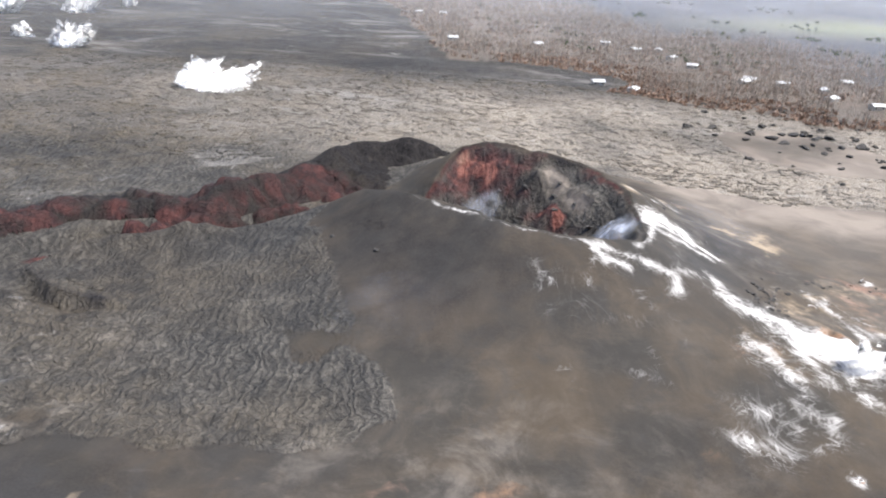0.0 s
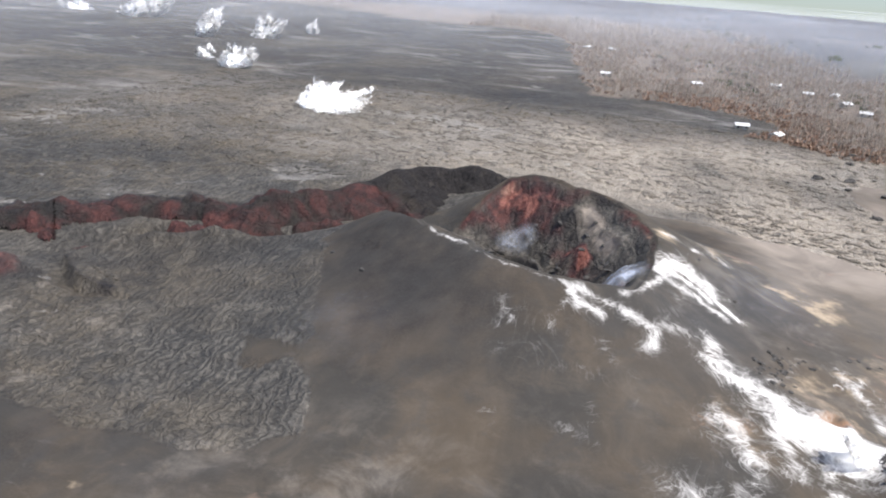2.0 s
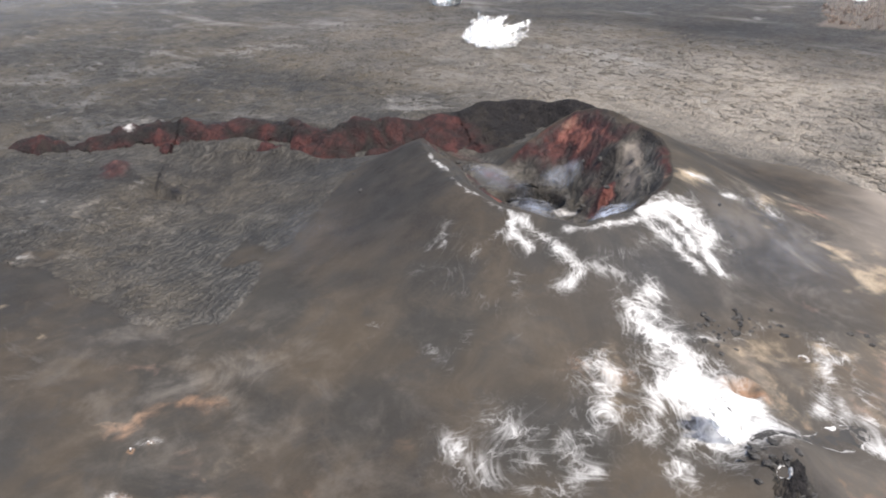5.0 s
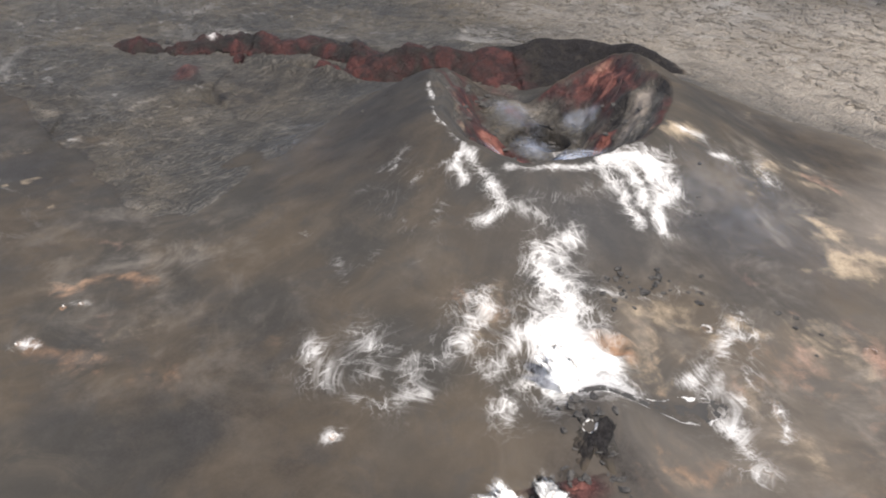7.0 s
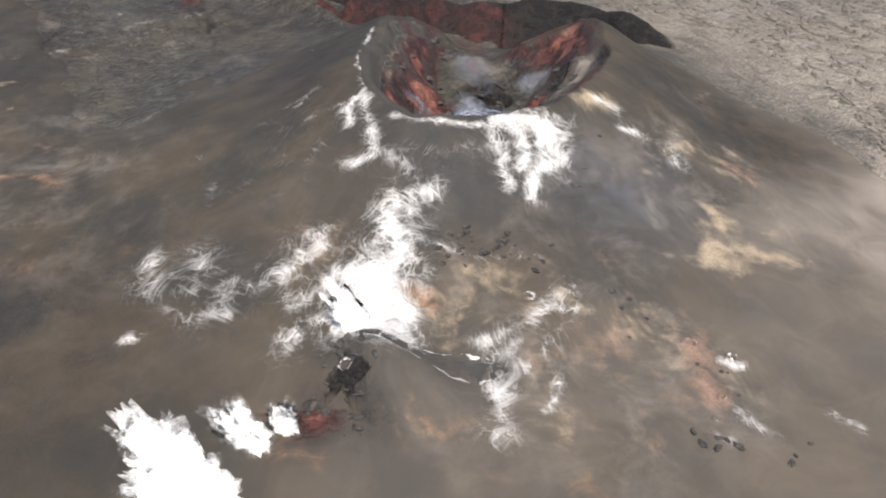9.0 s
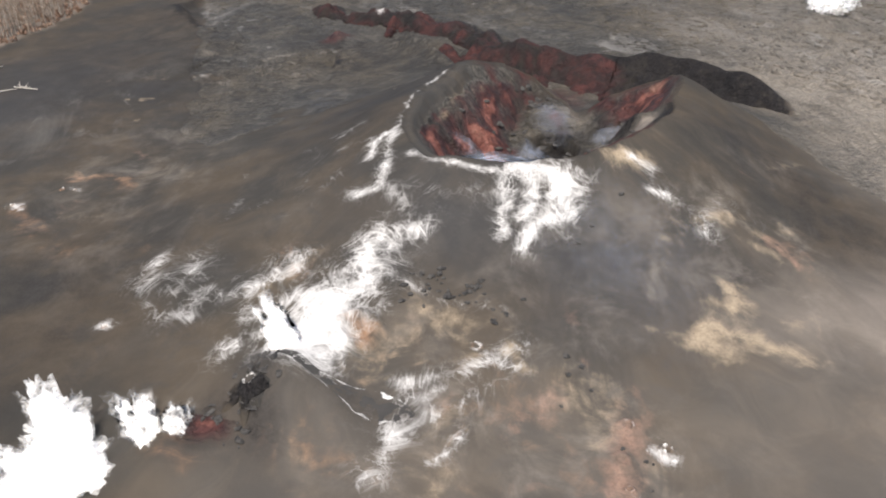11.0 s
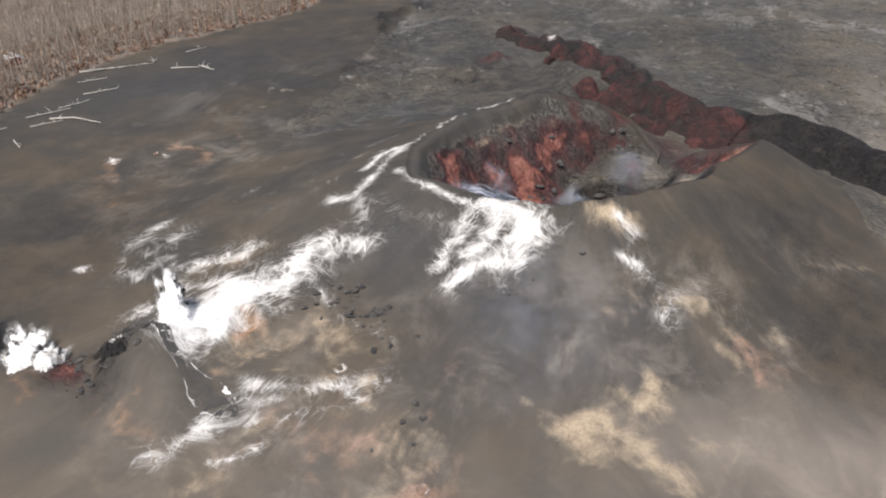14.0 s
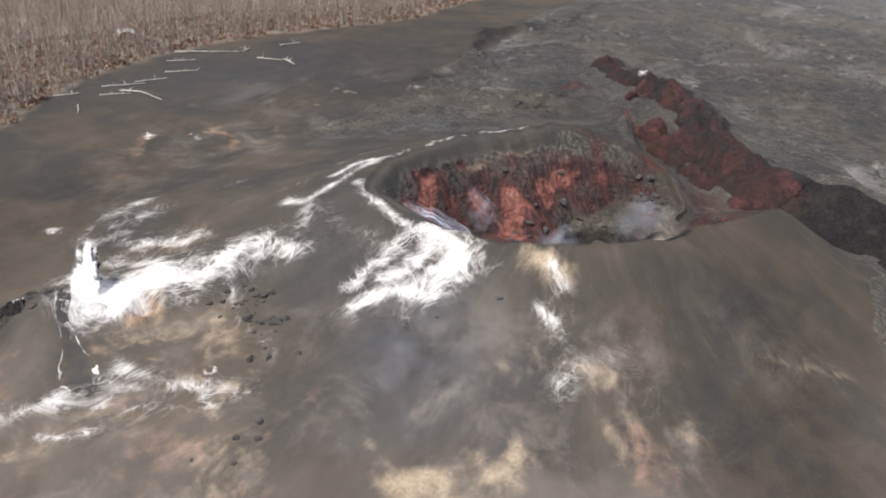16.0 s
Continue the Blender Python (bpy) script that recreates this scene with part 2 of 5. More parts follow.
BARK = plain_material("bleached_bark", (0.29, 0.255, 0.215), (0.43, 0.385, 0.34), 1.2, islands=0.35)
GREY_BARK = plain_material("weathered_bark", (0.33, 0.29, 0.245), (0.5, 0.45, 0.395), 1.2, islands=0.4)
BROWN_TWIGS = plain_material("brown_twigs", (0.25, 0.19, 0.145), (0.4, 0.32, 0.26), 0.3, islands=0.4)
TWIGS = plain_material("dry_twigs", (0.25, 0.2, 0.16), (0.37, 0.305, 0.255), 0.3, islands=0.4)
RUSSET = plain_material("scorched_leaves", (0.29, 0.215, 0.17), (0.4, 0.32, 0.265), 0.2, islands=0.4)
SCORCHED = plain_material("russet_scrub", (0.27, 0.17, 0.12), (0.42, 0.3, 0.23), 0.2, islands=0.45)
GREEN = plain_material("living_leaves", (0.05, 0.075, 0.03), (0.10, 0.12, 0.05), 0.3, islands=0.4)
DRIFT = plain_material("driftwood_white", (0.5, 0.47, 0.42), (0.65, 0.61, 0.55), 0.8)
BLOCK = plain_material("dark_lava_rock", (0.035, 0.034, 0.034), (0.085, 0.08, 0.075), 0.9, relief=0.3, islands=0.4, gloss=0.4)
ROOF = plain_material("white_metal_roof", (0.72, 0.73, 0.74), (0.82, 0.82, 0.82), 0.2, rough=0.4, relief=0.02)
SIDING = plain_material("pale_siding", (0.42, 0.4, 0.36), (0.52, 0.5, 0.46), 0.4, relief=0.02)
RED_SIDING = plain_material("brick_red_siding", (0.26, 0.07, 0.05), (0.34, 0.1, 0.07), 0.4, relief=0.02)
GLASS = plain_material("dark_window_glass", (0.02, 0.025, 0.03), (0.03, 0.035, 0.04), 0.4, rough=0.08, relief=0.0, gloss=0.5)


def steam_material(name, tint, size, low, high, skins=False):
    """Steam, fume or haze: returns more light than falls on it, front and through added, and thins out in patches."""
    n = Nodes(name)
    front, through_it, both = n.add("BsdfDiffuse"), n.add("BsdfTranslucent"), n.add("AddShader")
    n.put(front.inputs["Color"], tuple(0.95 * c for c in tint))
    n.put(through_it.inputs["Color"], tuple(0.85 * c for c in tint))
    # normals leaned upward, which lifts the shaded sides of the billows
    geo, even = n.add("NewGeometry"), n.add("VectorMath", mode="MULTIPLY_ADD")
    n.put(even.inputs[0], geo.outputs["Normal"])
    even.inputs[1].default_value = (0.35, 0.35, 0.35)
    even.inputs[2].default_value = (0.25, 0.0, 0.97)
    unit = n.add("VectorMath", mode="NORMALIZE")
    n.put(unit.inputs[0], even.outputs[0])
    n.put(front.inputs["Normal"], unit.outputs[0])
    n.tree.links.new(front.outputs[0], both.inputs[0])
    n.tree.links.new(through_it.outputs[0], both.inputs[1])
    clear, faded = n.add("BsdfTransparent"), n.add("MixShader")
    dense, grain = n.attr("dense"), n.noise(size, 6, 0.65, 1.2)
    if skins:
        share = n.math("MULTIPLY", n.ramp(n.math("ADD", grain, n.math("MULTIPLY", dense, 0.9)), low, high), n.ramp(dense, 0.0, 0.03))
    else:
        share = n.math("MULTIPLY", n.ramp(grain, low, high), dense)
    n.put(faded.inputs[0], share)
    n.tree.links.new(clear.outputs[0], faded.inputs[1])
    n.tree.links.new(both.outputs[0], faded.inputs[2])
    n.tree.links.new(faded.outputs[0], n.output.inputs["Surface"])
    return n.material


STEAM = steam_material("white_steam", (1.0, 1.0, 1.0), 0.22, 0.45, 0.92, True)
FUME = steam_material("blue_fume", (0.74, 0.81, 0.97), 0.16, 0.3, 0.7)
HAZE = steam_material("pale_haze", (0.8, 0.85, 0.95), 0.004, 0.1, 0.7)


# ---- landform ----
SEED = np.random.RandomState(7)
LATTICE = SEED.rand(256, 256)


def vnoise(x, y):
    """Smooth lattice noise, 0 to 1, one cell a metre."""
    xi, yi = np.floor(x).astype(int), np.floor(y).astype(int)
    fx, fy = x - xi, y - yi
    fx, fy = fx * fx * (3 - 2 * fx), fy * fy * (3 - 2 * fy)
    a, b = LATTICE[xi & 255, yi & 255], LATTICE[(xi + 1) & 255, yi & 255]
    c, d = LATTICE[xi & 255, (yi + 1) & 255], LATTICE[(xi + 1) & 255, (yi + 1) & 255]
    return (a * (1 - fx) + b * fx) * (1 - fy) + (c * (1 - fx) + d * fx) * fy


def fbm(x, y, size, octaves=4):
    """Layered noise, about -1 to 1; size: metres of the largest forms."""
    total, amp, norm = 0.0, 1.0, 0.0
    for k in range(octaves):
        total = total + amp * (2 * vnoise(x / size + 17.3 * k, y / size - 9.1 * k) - 1)
        norm, amp, size = norm + amp, amp * 0.5, size * 0.5
    return total / norm * 1.6


def ridged(x, y, size, octaves=3):
    total, amp, norm = 0.0, 1.0, 0.0
    for k in range(octaves):
        total = total + amp * (1 - np.abs(2 * vnoise(x / size + 31.7 * k, y / size + 5.3 * k) - 1))
        norm, amp, size = norm + amp, amp * 0.5, size * 0.5
    return total / norm


def billow(x, y, size, octaves=3):
    """Rounded bulges with creases between them, 0 to 1."""
    total, amp, norm = 0.0, 1.0, 0.0
    for k in range(octaves):
        total = total + amp * np.abs(2 * vnoise(x / size + 11.9 * k, y / size + 23.1 * k) - 1)
        norm, amp, size = norm + amp, amp * 0.45, size * 0.45
    return total / norm


def step(a, b, v):
    s = np.clip((v - a) / (b - a), 0, 1)
    return s * s * (3 - 2 * s)


def hump(x, y, cx, cy, rx, ry, turn=0.0):
    c, s = math.cos(radians(turn)), math.sin(radians(turn))
    u, v = (x - cx) * c + (y - cy) * s, (y - cy) * c - (x - cx) * s
    return np.exp(-(u / rx) ** 2 - (v / ry) ** 2)


def resampled(points, gap):
    """The polyline with a point every gap metres, all columns carried along."""
    p = np.array(points, float)
    run = np.r_[0, np.cumsum(np.hypot(*np.diff(p[:, :2], axis=0).T))]
    at = np.linspace(0, run[-1], max(2, int(run[-1] / gap) + 1))
    return np.stack([np.interp(at, run, p[:, k]) for k in range(p.shape[1])], 1)


def near_line(x, y, line, chunk=40000):
    """For each place: the distance to the line, the index of its nearest point, and the side (positive: left of its run)."""
    way = np.gradient(line[:, :2], axis=0)
    dist, index, side = np.empty(x.size), np.empty(x.size, int), np.empty(x.size)
    xf, yf = x.ravel(), y.ravel()
    for k in range(0, x.size, chunk):
        dx, dy = xf[k:k + chunk, None] - line[None, :, 0], yf[k:k + chunk, None] - line[None, :, 1]
        d2 = dx * dx + dy * dy
        i = d2.argmin(1)
        r = np.arange(len(i))
        dist[k:k + chunk], index[k:k + chunk] = np.sqrt(d2[r, i]), i
        side[k:k + chunk] = np.sign(way[i, 0] * dy[r, i] - way[i, 1] * dx[r, i])
    return dist.reshape(x.shape), index.reshape(x.shape), side.reshape(x.shape)


# the rim of the cone, from its western peak round by south, east and north to the breach: x, y, height, flank width
RIM = [(-16, 240, 17.0, 31), (0, 228, 17.3, 36), (14, 219, 17.0, 40), (27, 213, 16.5, 44), (45, 209, 15.5, 44), (59, 215, 14.2, 42),
       (63.5, 231, 12.9, 38), (64.5, 247, 12.6, 35), (62.5, 261, 14.8, 33), (59.5, 271, 15.9, 32), (53, 280, 16.6, 33), (38, 291, 17.4, 32),
       (18, 302, 18.0, 30), (6, 304, 15.0, 27), (-5, 290, 6, 20), (-11, 276, -4.6, 14), (-24, 277, -4.6, 14), (-33, 267, 4, 17), (-29, 254, 11.5, 25)]
HUB = (24.0, 255.0)
FLOOR = -4.5


def rim_tables():
    p = np.array(RIM, float)
    a = np.unwrap(np.arctan2(p[:, 1] - HUB[1], p[:, 0] - HUB[0]))
    r = np.hypot(p[:, 0] - HUB[0], p[:, 1] - HUB[1])
    order = np.argsort(a)
    a, r, p = a[order], r[order], p[order]
    a3 = np.concatenate([a - 2 * np.pi, a, a + 2 * np.pi])
    t = np.linspace(-np.pi, np.pi, 721)
    cols = []
    for v in (r, p[:, 2], p[:, 3]):
        c = np.interp(t, a3, np.tile(v, 3))
        k = np.ones(9) / 9
        cols.append(np.convolve(np.r_[c[-9:-1], c, c[1:9]], k, "same")[8:-8])
    return t, cols


RIM_T, (RIM_R, RIM_Z, RIM_S) = rim_tables()


def rim_at(angle):
    return np.interp(angle, RIM_T, RIM_R) + 0.8 * np.sin(7 * angle + 1.0) + 0.4 * np.sin(13 * angle), np.interp(angle, RIM_T, RIM_Z), np.interp(angle, RIM_T, RIM_S)


SPUR = resampled([(58, 277, 1), (72, 282, 3.2), (84, 288, 3.0), (96, 300, 1.5), (106, 312, 0)], 1.5)
CHANNEL = resampled([(-12, 268, 0), (-32, 276, 0.8), (-50, 272, 2.0), (-68, 259, 4.5), (-90, 248, 6.5), (-112, 237, 6.0), (-132, 221, 3.5), (-150, 205, 0)], 2.0)
BANK = resampled([(-136, 213, 0), (-124, 219, 2.2), (-108, 227, 2.8), (-92, 233, 2.4), (-78, 239, 3.0), (-72, 244, 0)], 1.0)
STEPS = resampled([(-120, 138, 2), (-143, 149, 3.5), (-160, 135, 2.5), (-181, 119, 3), (-222, 108, 3.5), (-262, 121, 3), (-300, 128, 3), (-394, 115, 2)], 3.0)
SCAR = resampled([(-127, 212, 1), (-123, 204, 4), (-113, 196, 5), (-104, 192, 5), (-96, 192, 2)], 1.0)
# the crest of the spatter rampart beyond the channel, from its black north-eastern end to its low western tail
CREST = resampled([(1, 346, -6), (-3, 349, -1), (-7, 349, 1.5), (-12, 348, 3.8), (-25, 343, 6), (-42, 333, 6), (-53, 311, 5.2), (-65, 291, 5), (-76, 275, 4.8), (-92, 261, 1.5),
                   (-109, 258, 3.6), (-124, 251, 1.8), (-138, 243, 1.4), (-150, 234, 2.6), (-160, 226, 1.5), (-168, 210, -2), (-186, 193, -4), (-206, 176, -6.8)], 1.0)


def plain(x, y):
    """The lava plain under everything."""
    z = -8.3 + 5.5 * hump(x, y, -70, 450, 190, 130) + 3.2 * hump(x, y, -170, 290, 90, 100) - 8 * hump(x, y, 180, 400, 110, 130)
    z = z + 1.6 * step(-60, -140, x) - 5.5 * step(520, 700, y) - 6 * hump(x, y, 140, 660, 90, 90)
    out = np.hypot(x, y - 250)
    z = z - 0.045 * np.clip(out - 1250, 0, None)
    z = z + 2.5 * step(250, 600, out) * fbm(x, y, 180, 3) + 9 * step(1100, 2400, out) * fbm(x, y, 900, 3)
    return z


def ground(x, y):
    """Height of the open ground, with the small landforms on it."""
    z = plain(x, y)
    z = z + 4.0 * hump(x, y, -88, 236, 26, 15, 25) + 1.6 * hump(x, y, -60, 215, 40, 30)
    z = z + 7.8 * hump(x, y, 124, 177, 9, 11) + 2.5 * hump(x, y, 104, 190, 18, 12, -20) + 2.2 * hump(x, y, 138, 158, 9, 8)
    bowl = np.hypot(x - 111, y - 193.5)
    z = z + 1.6 * np.exp(-((bowl - 4.2) / 1.6) ** 2) - 1.8 * np.exp(-(bowl / 2.8) ** 4)
    d, i, s = near_line(x, y, SPUR)
    z = z + SPUR[i, 2] * np.exp(-(d / 9) ** 2)
    d, i, s = near_line(x, y, SCAR)
    z = z + 0.55 * SCAR[i, 2] * (np.exp(-(np.clip(d * s, 0, None) / 12) ** 2) * step(-0.6, 0.6, d * s) - 0.9 * np.exp(-(np.clip(-d * s - 0.5, 0, None) / 4.0) ** 2) * step(0.6, -0.6, d * s))
    d, i, s = near_line(x, y, CHANNEL)
    z = z - CHANNEL[i, 2] * np.exp(-(d / 8.5) ** 6)
    d, i, s = near_line(x, y, STEPS)
    z = z + STEPS[i, 2] * np.exp(-(np.clip(d * s, 0, None) / 30) ** 2) * np.exp(-(np.clip(-d * s, 0, None) / 2.5) ** 2) * step(0, 30, np.hypot(x + 120, y - 138) + 10)
    d, i, s = near_line(x, y, BANK)
    z = z + BANK[i, 2] * np.exp(-(d / 3.2) ** 2) * (1 + 0.5 * fbm(x, y, 8, 3))
    z = z + 4.0 * hump(x, y, -140, 195, 6, 4.5) + 2.5 * hump(x, y, -148, 146, 5, 3)
    rough = lava_cover(x, y)
    near = step(700, 350, np.hypot(x, y - 230))
    z = z + near * (0.25 * fbm(x, y, 35, 3) + rough * (0.75 * (ridged(x, y, 13, 3) - 0.6) * 2 + 0.35 * fbm(x, y, 5, 2)))
    return z


SHORE = resampled([(-700, 100), (-300, 105), (-160, 128), (-91, 131), (-70, 137), (-44, 136), (-29, 132), (-15, 138), (-7, 149), (-18, 162), (-26, 167), (-39, 168), (-44, 182),
                   (-27, 184), (-30, 204), (-44, 240), (-40, 280), (-28, 305), (-3, 328), (23, 332), (73, 352), (119, 350), (154, 342), (300, 325), (900, 250)], 3.0)


def lava_cover(x, y):
    """1 on broken lava crust, 0 on the smooth ash around the cone."""
    d, i, s = near_line(x, y, SHORE)
    flat = 60 * hump(x, y, 205, 440, 62, 42, -35)
    return step(-2.5, 2.5, np.minimum(d * s, 30) - flat + 6 * fbm(x, y, 20, 4))


def cone(x, y):
    """Height of the cinder cone (flank, rim, inner wall, floor and the throat in it), and the distance outside its rim."""
    dx, dy = x - HUB[0], y - HUB[1]
    a, r = np.arctan2(dy, dx), np.hypot(dx, dy)
    R, Z, S = rim_at(a)
    d = r - R
    crag = 0.55 * fbm(38 * a, 0 * a, 4, 3) * step(-4, 2, Z)
    base = ground(x, y)
    out = base + (Z - base) * np.exp(-(np.clip(d, 0, None) / S) ** 1.35) * step(93, 60, d) + 0.3 * fbm(x, y, 18, 3) * step(0, 8, d) * step(90, 60, d) + crag * np.exp(-np.clip(d, 0, None) / 2.5)
    e = np.clip(-d, 0, None)
    arc = 38 * a
    knob = fbm(x, y, 11, 4)
    south = step(-0.3, -0.7, a) * step(-2.9, -2.5, a)
    wall = Z + crag * step(7, 1, e) - 0.45 * np.minimum(e, 2.5) - 1.1 * np.clip(e - 2.5, 0, 3.5) - 0.35 * np.clip(e - 6, 0, 3) - 0.95 * np.clip(e - 9, 0, None)
    # an ash shelf below the southern rim, and the red wall that breaks off under it
    wall = wall + south * (1.6 * step(1, 4, e) - 1.6 * step(6.0, 8.0, e + 1.2 * knob))
    wall = wall + (1.3 * knob + 1.1 * (billow(x, y, 8, 3) - 0.4) + 0.3 * fbm(x, y, 2.2, 3)) * step(1.5, 7, e)
    # a buttress and a small cave in the southern wall, a red knob and a bare ash facet in the north-eastern one
    wall = wall + 2.2 * np.exp(-((a + 1.41) / 0.045) ** 2) * step(7, 11, e) - 2.8 * np.exp(-((a + 1.66) / 0.06) ** 2 - ((e - 15.5) / 2.4) ** 2)
    wall = wall + 4.0 * hump(x, y, 38, 266, 5.5, 4.0, 40) - 2.0 * hump(x, y, 8, 292, 4.5, 3.0, 10) + 2.6 * hump(x, y, 33, 280, 3.0, 5.0, -30)
    throat = np.hypot((x - 14.5) / 1.25, y - 262) + 0.8 * knob
    ledges = np.clip(throat - 9.2, 0, 12)
    low = FLOOR + 0.7 * fbm(x, y, 7, 4) + 0.5 * (billow(x, y, 3.0, 2) - 0.4) + 0.9 * (np.floor(ledges / 2.4) + step(0.75, 1.0, ledges / 2.4 % 1.0) - 5) * 0.5 * step(1, 4, throat - 8) - 7.0 * step(9.2, 7.2, throat)
    low = low + 2.4 * step(8, -22, x) * step(250, 262, y)
    ins = np.maximum(wall, low)
    return np.where(d > 0, out, ins), d


def rampart(x, y):
    """Height of the spatter rampart, and the distance across its crest (positive on the channel side)."""
    d, i, s = near_line(x, y, CREST)
    d = d * s
    tail, apron = step(78, 112, i), step(38, 52, i) * step(105, 85, i)
    lumps = billow(x, y, 17, 3) - 0.4
    Z = CREST[i, 2] + 0.9 * np.sin(i * 0.13) + 0.6 * np.sin(i * 0.31 + 1) + 0.6 * fbm(x, y, 9, 4) + 8.5 * lumps * tail
    base = plain(x, y)
    knob = fbm(x, y, 11, 4)
    dip = np.clip(d - 8, 0, None)
    face = Z - 0.3 * np.minimum(np.clip(d, 0, None), 1.5) - (1.05 - 0.3 * apron) * np.clip(d - 1.5, 0, 6.5) - (0.5 - 0.17 * apron) * dip + (1.6 * knob + 4.8 * (billow(x, y, 9, 3) - 0.4) + 0.8 * (ridged(x, y, 5, 2) - 0.6)) * step(0.5, 6, d)
    face = face + 7.0 * tail * (lumps + 0.1) * step(1, 7, d)
    back = base - 0.8 + (Z - base + 0.8) * np.exp(-(np.clip(-d, 0, None) / (13 + 4 * tail)) ** (1.4 + 0.6 * tail)) + (0.6 * knob + (3.2 * (billow(x, y, 12, 3) - 0.4) + 4.0 * lumps) * tail) * step(0, -4, d) * step(-20, -14, d)
    tip = np.hypot(x - CREST[0, 0], y - CREST[0, 1]) * (i == 0) + np.hypot(x - CREST[-1, 0], y - CREST[-1, 1]) * (i == len(CREST) - 1)
    return np.where(d > 0, face, back) - 0.5 * tip, d


# crusts on the ground: width, strength, and the line along which they lie
WHITE = [
    (1.0, 0.85, [(-14, 240), (0, 228), (14, 219), (24, 213), (32, 211), (45, 206)]), (2.0, 0.85, [(46, 207), (54, 204), (60, 202)]), (2.2, 0.75, [(59, 202), (67, 201), (66, 196)]),
    (1.6, 0.9, [(44, 205), (47, 200), (52, 199)]), (1.4, 0.72, [(57, 210), (63, 221), (66, 229), (69, 236)]), (3.0, 0.36, [(68, 209), (73, 222), (75, 230)]),
    (3.4, 1.2, [(67, 238), (68, 246), (72, 250)]), (3.2, 1.1, [(71, 249), (77, 247), (82, 243)]), (2.4, 1.0, [(82, 243), (87, 237), (91, 232)]),
    (2.0, 0.75, [(71, 234), (78, 232), (87, 228)]), (2.2, 0.8, [(71, 240), (78, 239), (83, 235)]), (2.2, 0.45, [(66, 203), (74, 206), (80, 211)]),
]
WHITE_FLANK = [
    (2.0, 0.5, [(27, 184), (27, 198)]), (2.5, 0.3, [(35, 160), (32, 165)]), (2.5, 0.32, [(58, 161), (50, 165)]), (2.4, 0.4, [(54, 174), (56, 167)]),
    (2.6, 0.34, [(53, 168), (53, 180)]), (2.4, 0.42, [(64, 183), (56, 191)]), (2.0, 0.5, [(44, 203), (40, 194)]), (1.6, 0.5, [(26, 197), (32, 189), (30, 184)]), (9.0, 0.27, [(30, 192), (46, 184), (60, 180)]), (6.0, 0.3, [(70, 214), (76, 226)]),
]
WHITE_LOW = [
    (2.4, 0.9, [(80, 211), (82, 203), (86, 200)]), (4.2, 1.3, [(85, 200), (94, 197), (99, 191)]), (5.0, 1.5, [(100, 189), (107, 185), (115, 180)]), (3.4, 0.85, [(98, 190), (97, 182), (98, 173)]),
    (3.2, 1.05, [(103, 191), (109, 189), (115, 190)]), (3.0, 0.85, [(115, 180), (109, 172), (111, 164)]), (2.6, 0.95, [(116, 184), (122, 186)]), (3.4, 0.7, [(83, 179), (89, 172), (96, 171)]),
    (5.0, 0.6, [(74, 145), (80, 146), (86, 152)]), (4.0, 0.58, [(77, 156), (84, 161), (92, 166)]), (3.0, 0.55, [(88, 146), (95, 153), (97, 158)]),
    (9.0, 0.42, [(80, 150), (90, 158)]), (8.0, 0.34, [(90, 178), (100, 176)]), (7.0, 0.3, [(128, 212), (122, 220)]), (1.6, 0.5, [(96, 207), (101, 212), (104, 218)]), (1.2, 0.5, [(106, 222), (110, 226)]),
]
WHITE_EAST = [
    (3.0, 0.5, [(75, 273), (80, 278), (86, 282)]), (3.6, 0.42, [(77, 288), (82, 283), (87, 284)]), (1.6, 0.75, [(66, 268), (69, 272)]), (1.6, 0.95, [(75, 270), (77, 274)]), (4.0, 0.24, [(80, 296), (93, 304), (112, 311)]),
    (2.2, 0.6, [(129, 203), (122, 215), (118, 223)]), (2.4, 0.5, [(137, 196), (132, 209), (128, 221)]),
    (3.6, 0.68, [(133, 203), (138, 198), (145, 195)]), (2.2, 0.6, [(123, 204), (123, 211), (121, 217), (124, 227)]), (2.6, 0.5, [(127, 211), (120, 221), (119, 228)]),
    (1.3, 0.95, [(94, 137), (95, 138)]), (1.2, 1.1, [(147, 247), (149, 249)]), (1.3, 0.9, [(17, 110), (19, 110)]), (1.3, 0.9, [(24, 95), (26, 95)]),
    (1.6, 0.6, [(138, 209), (146, 204)]), (1.4, 0.7, [(161, 231), (164, 231)]), (1.4, 0.7, [(161, 238), (165, 238)]), (1.5, 0.7, [(168, 255), (172, 256)]),
]
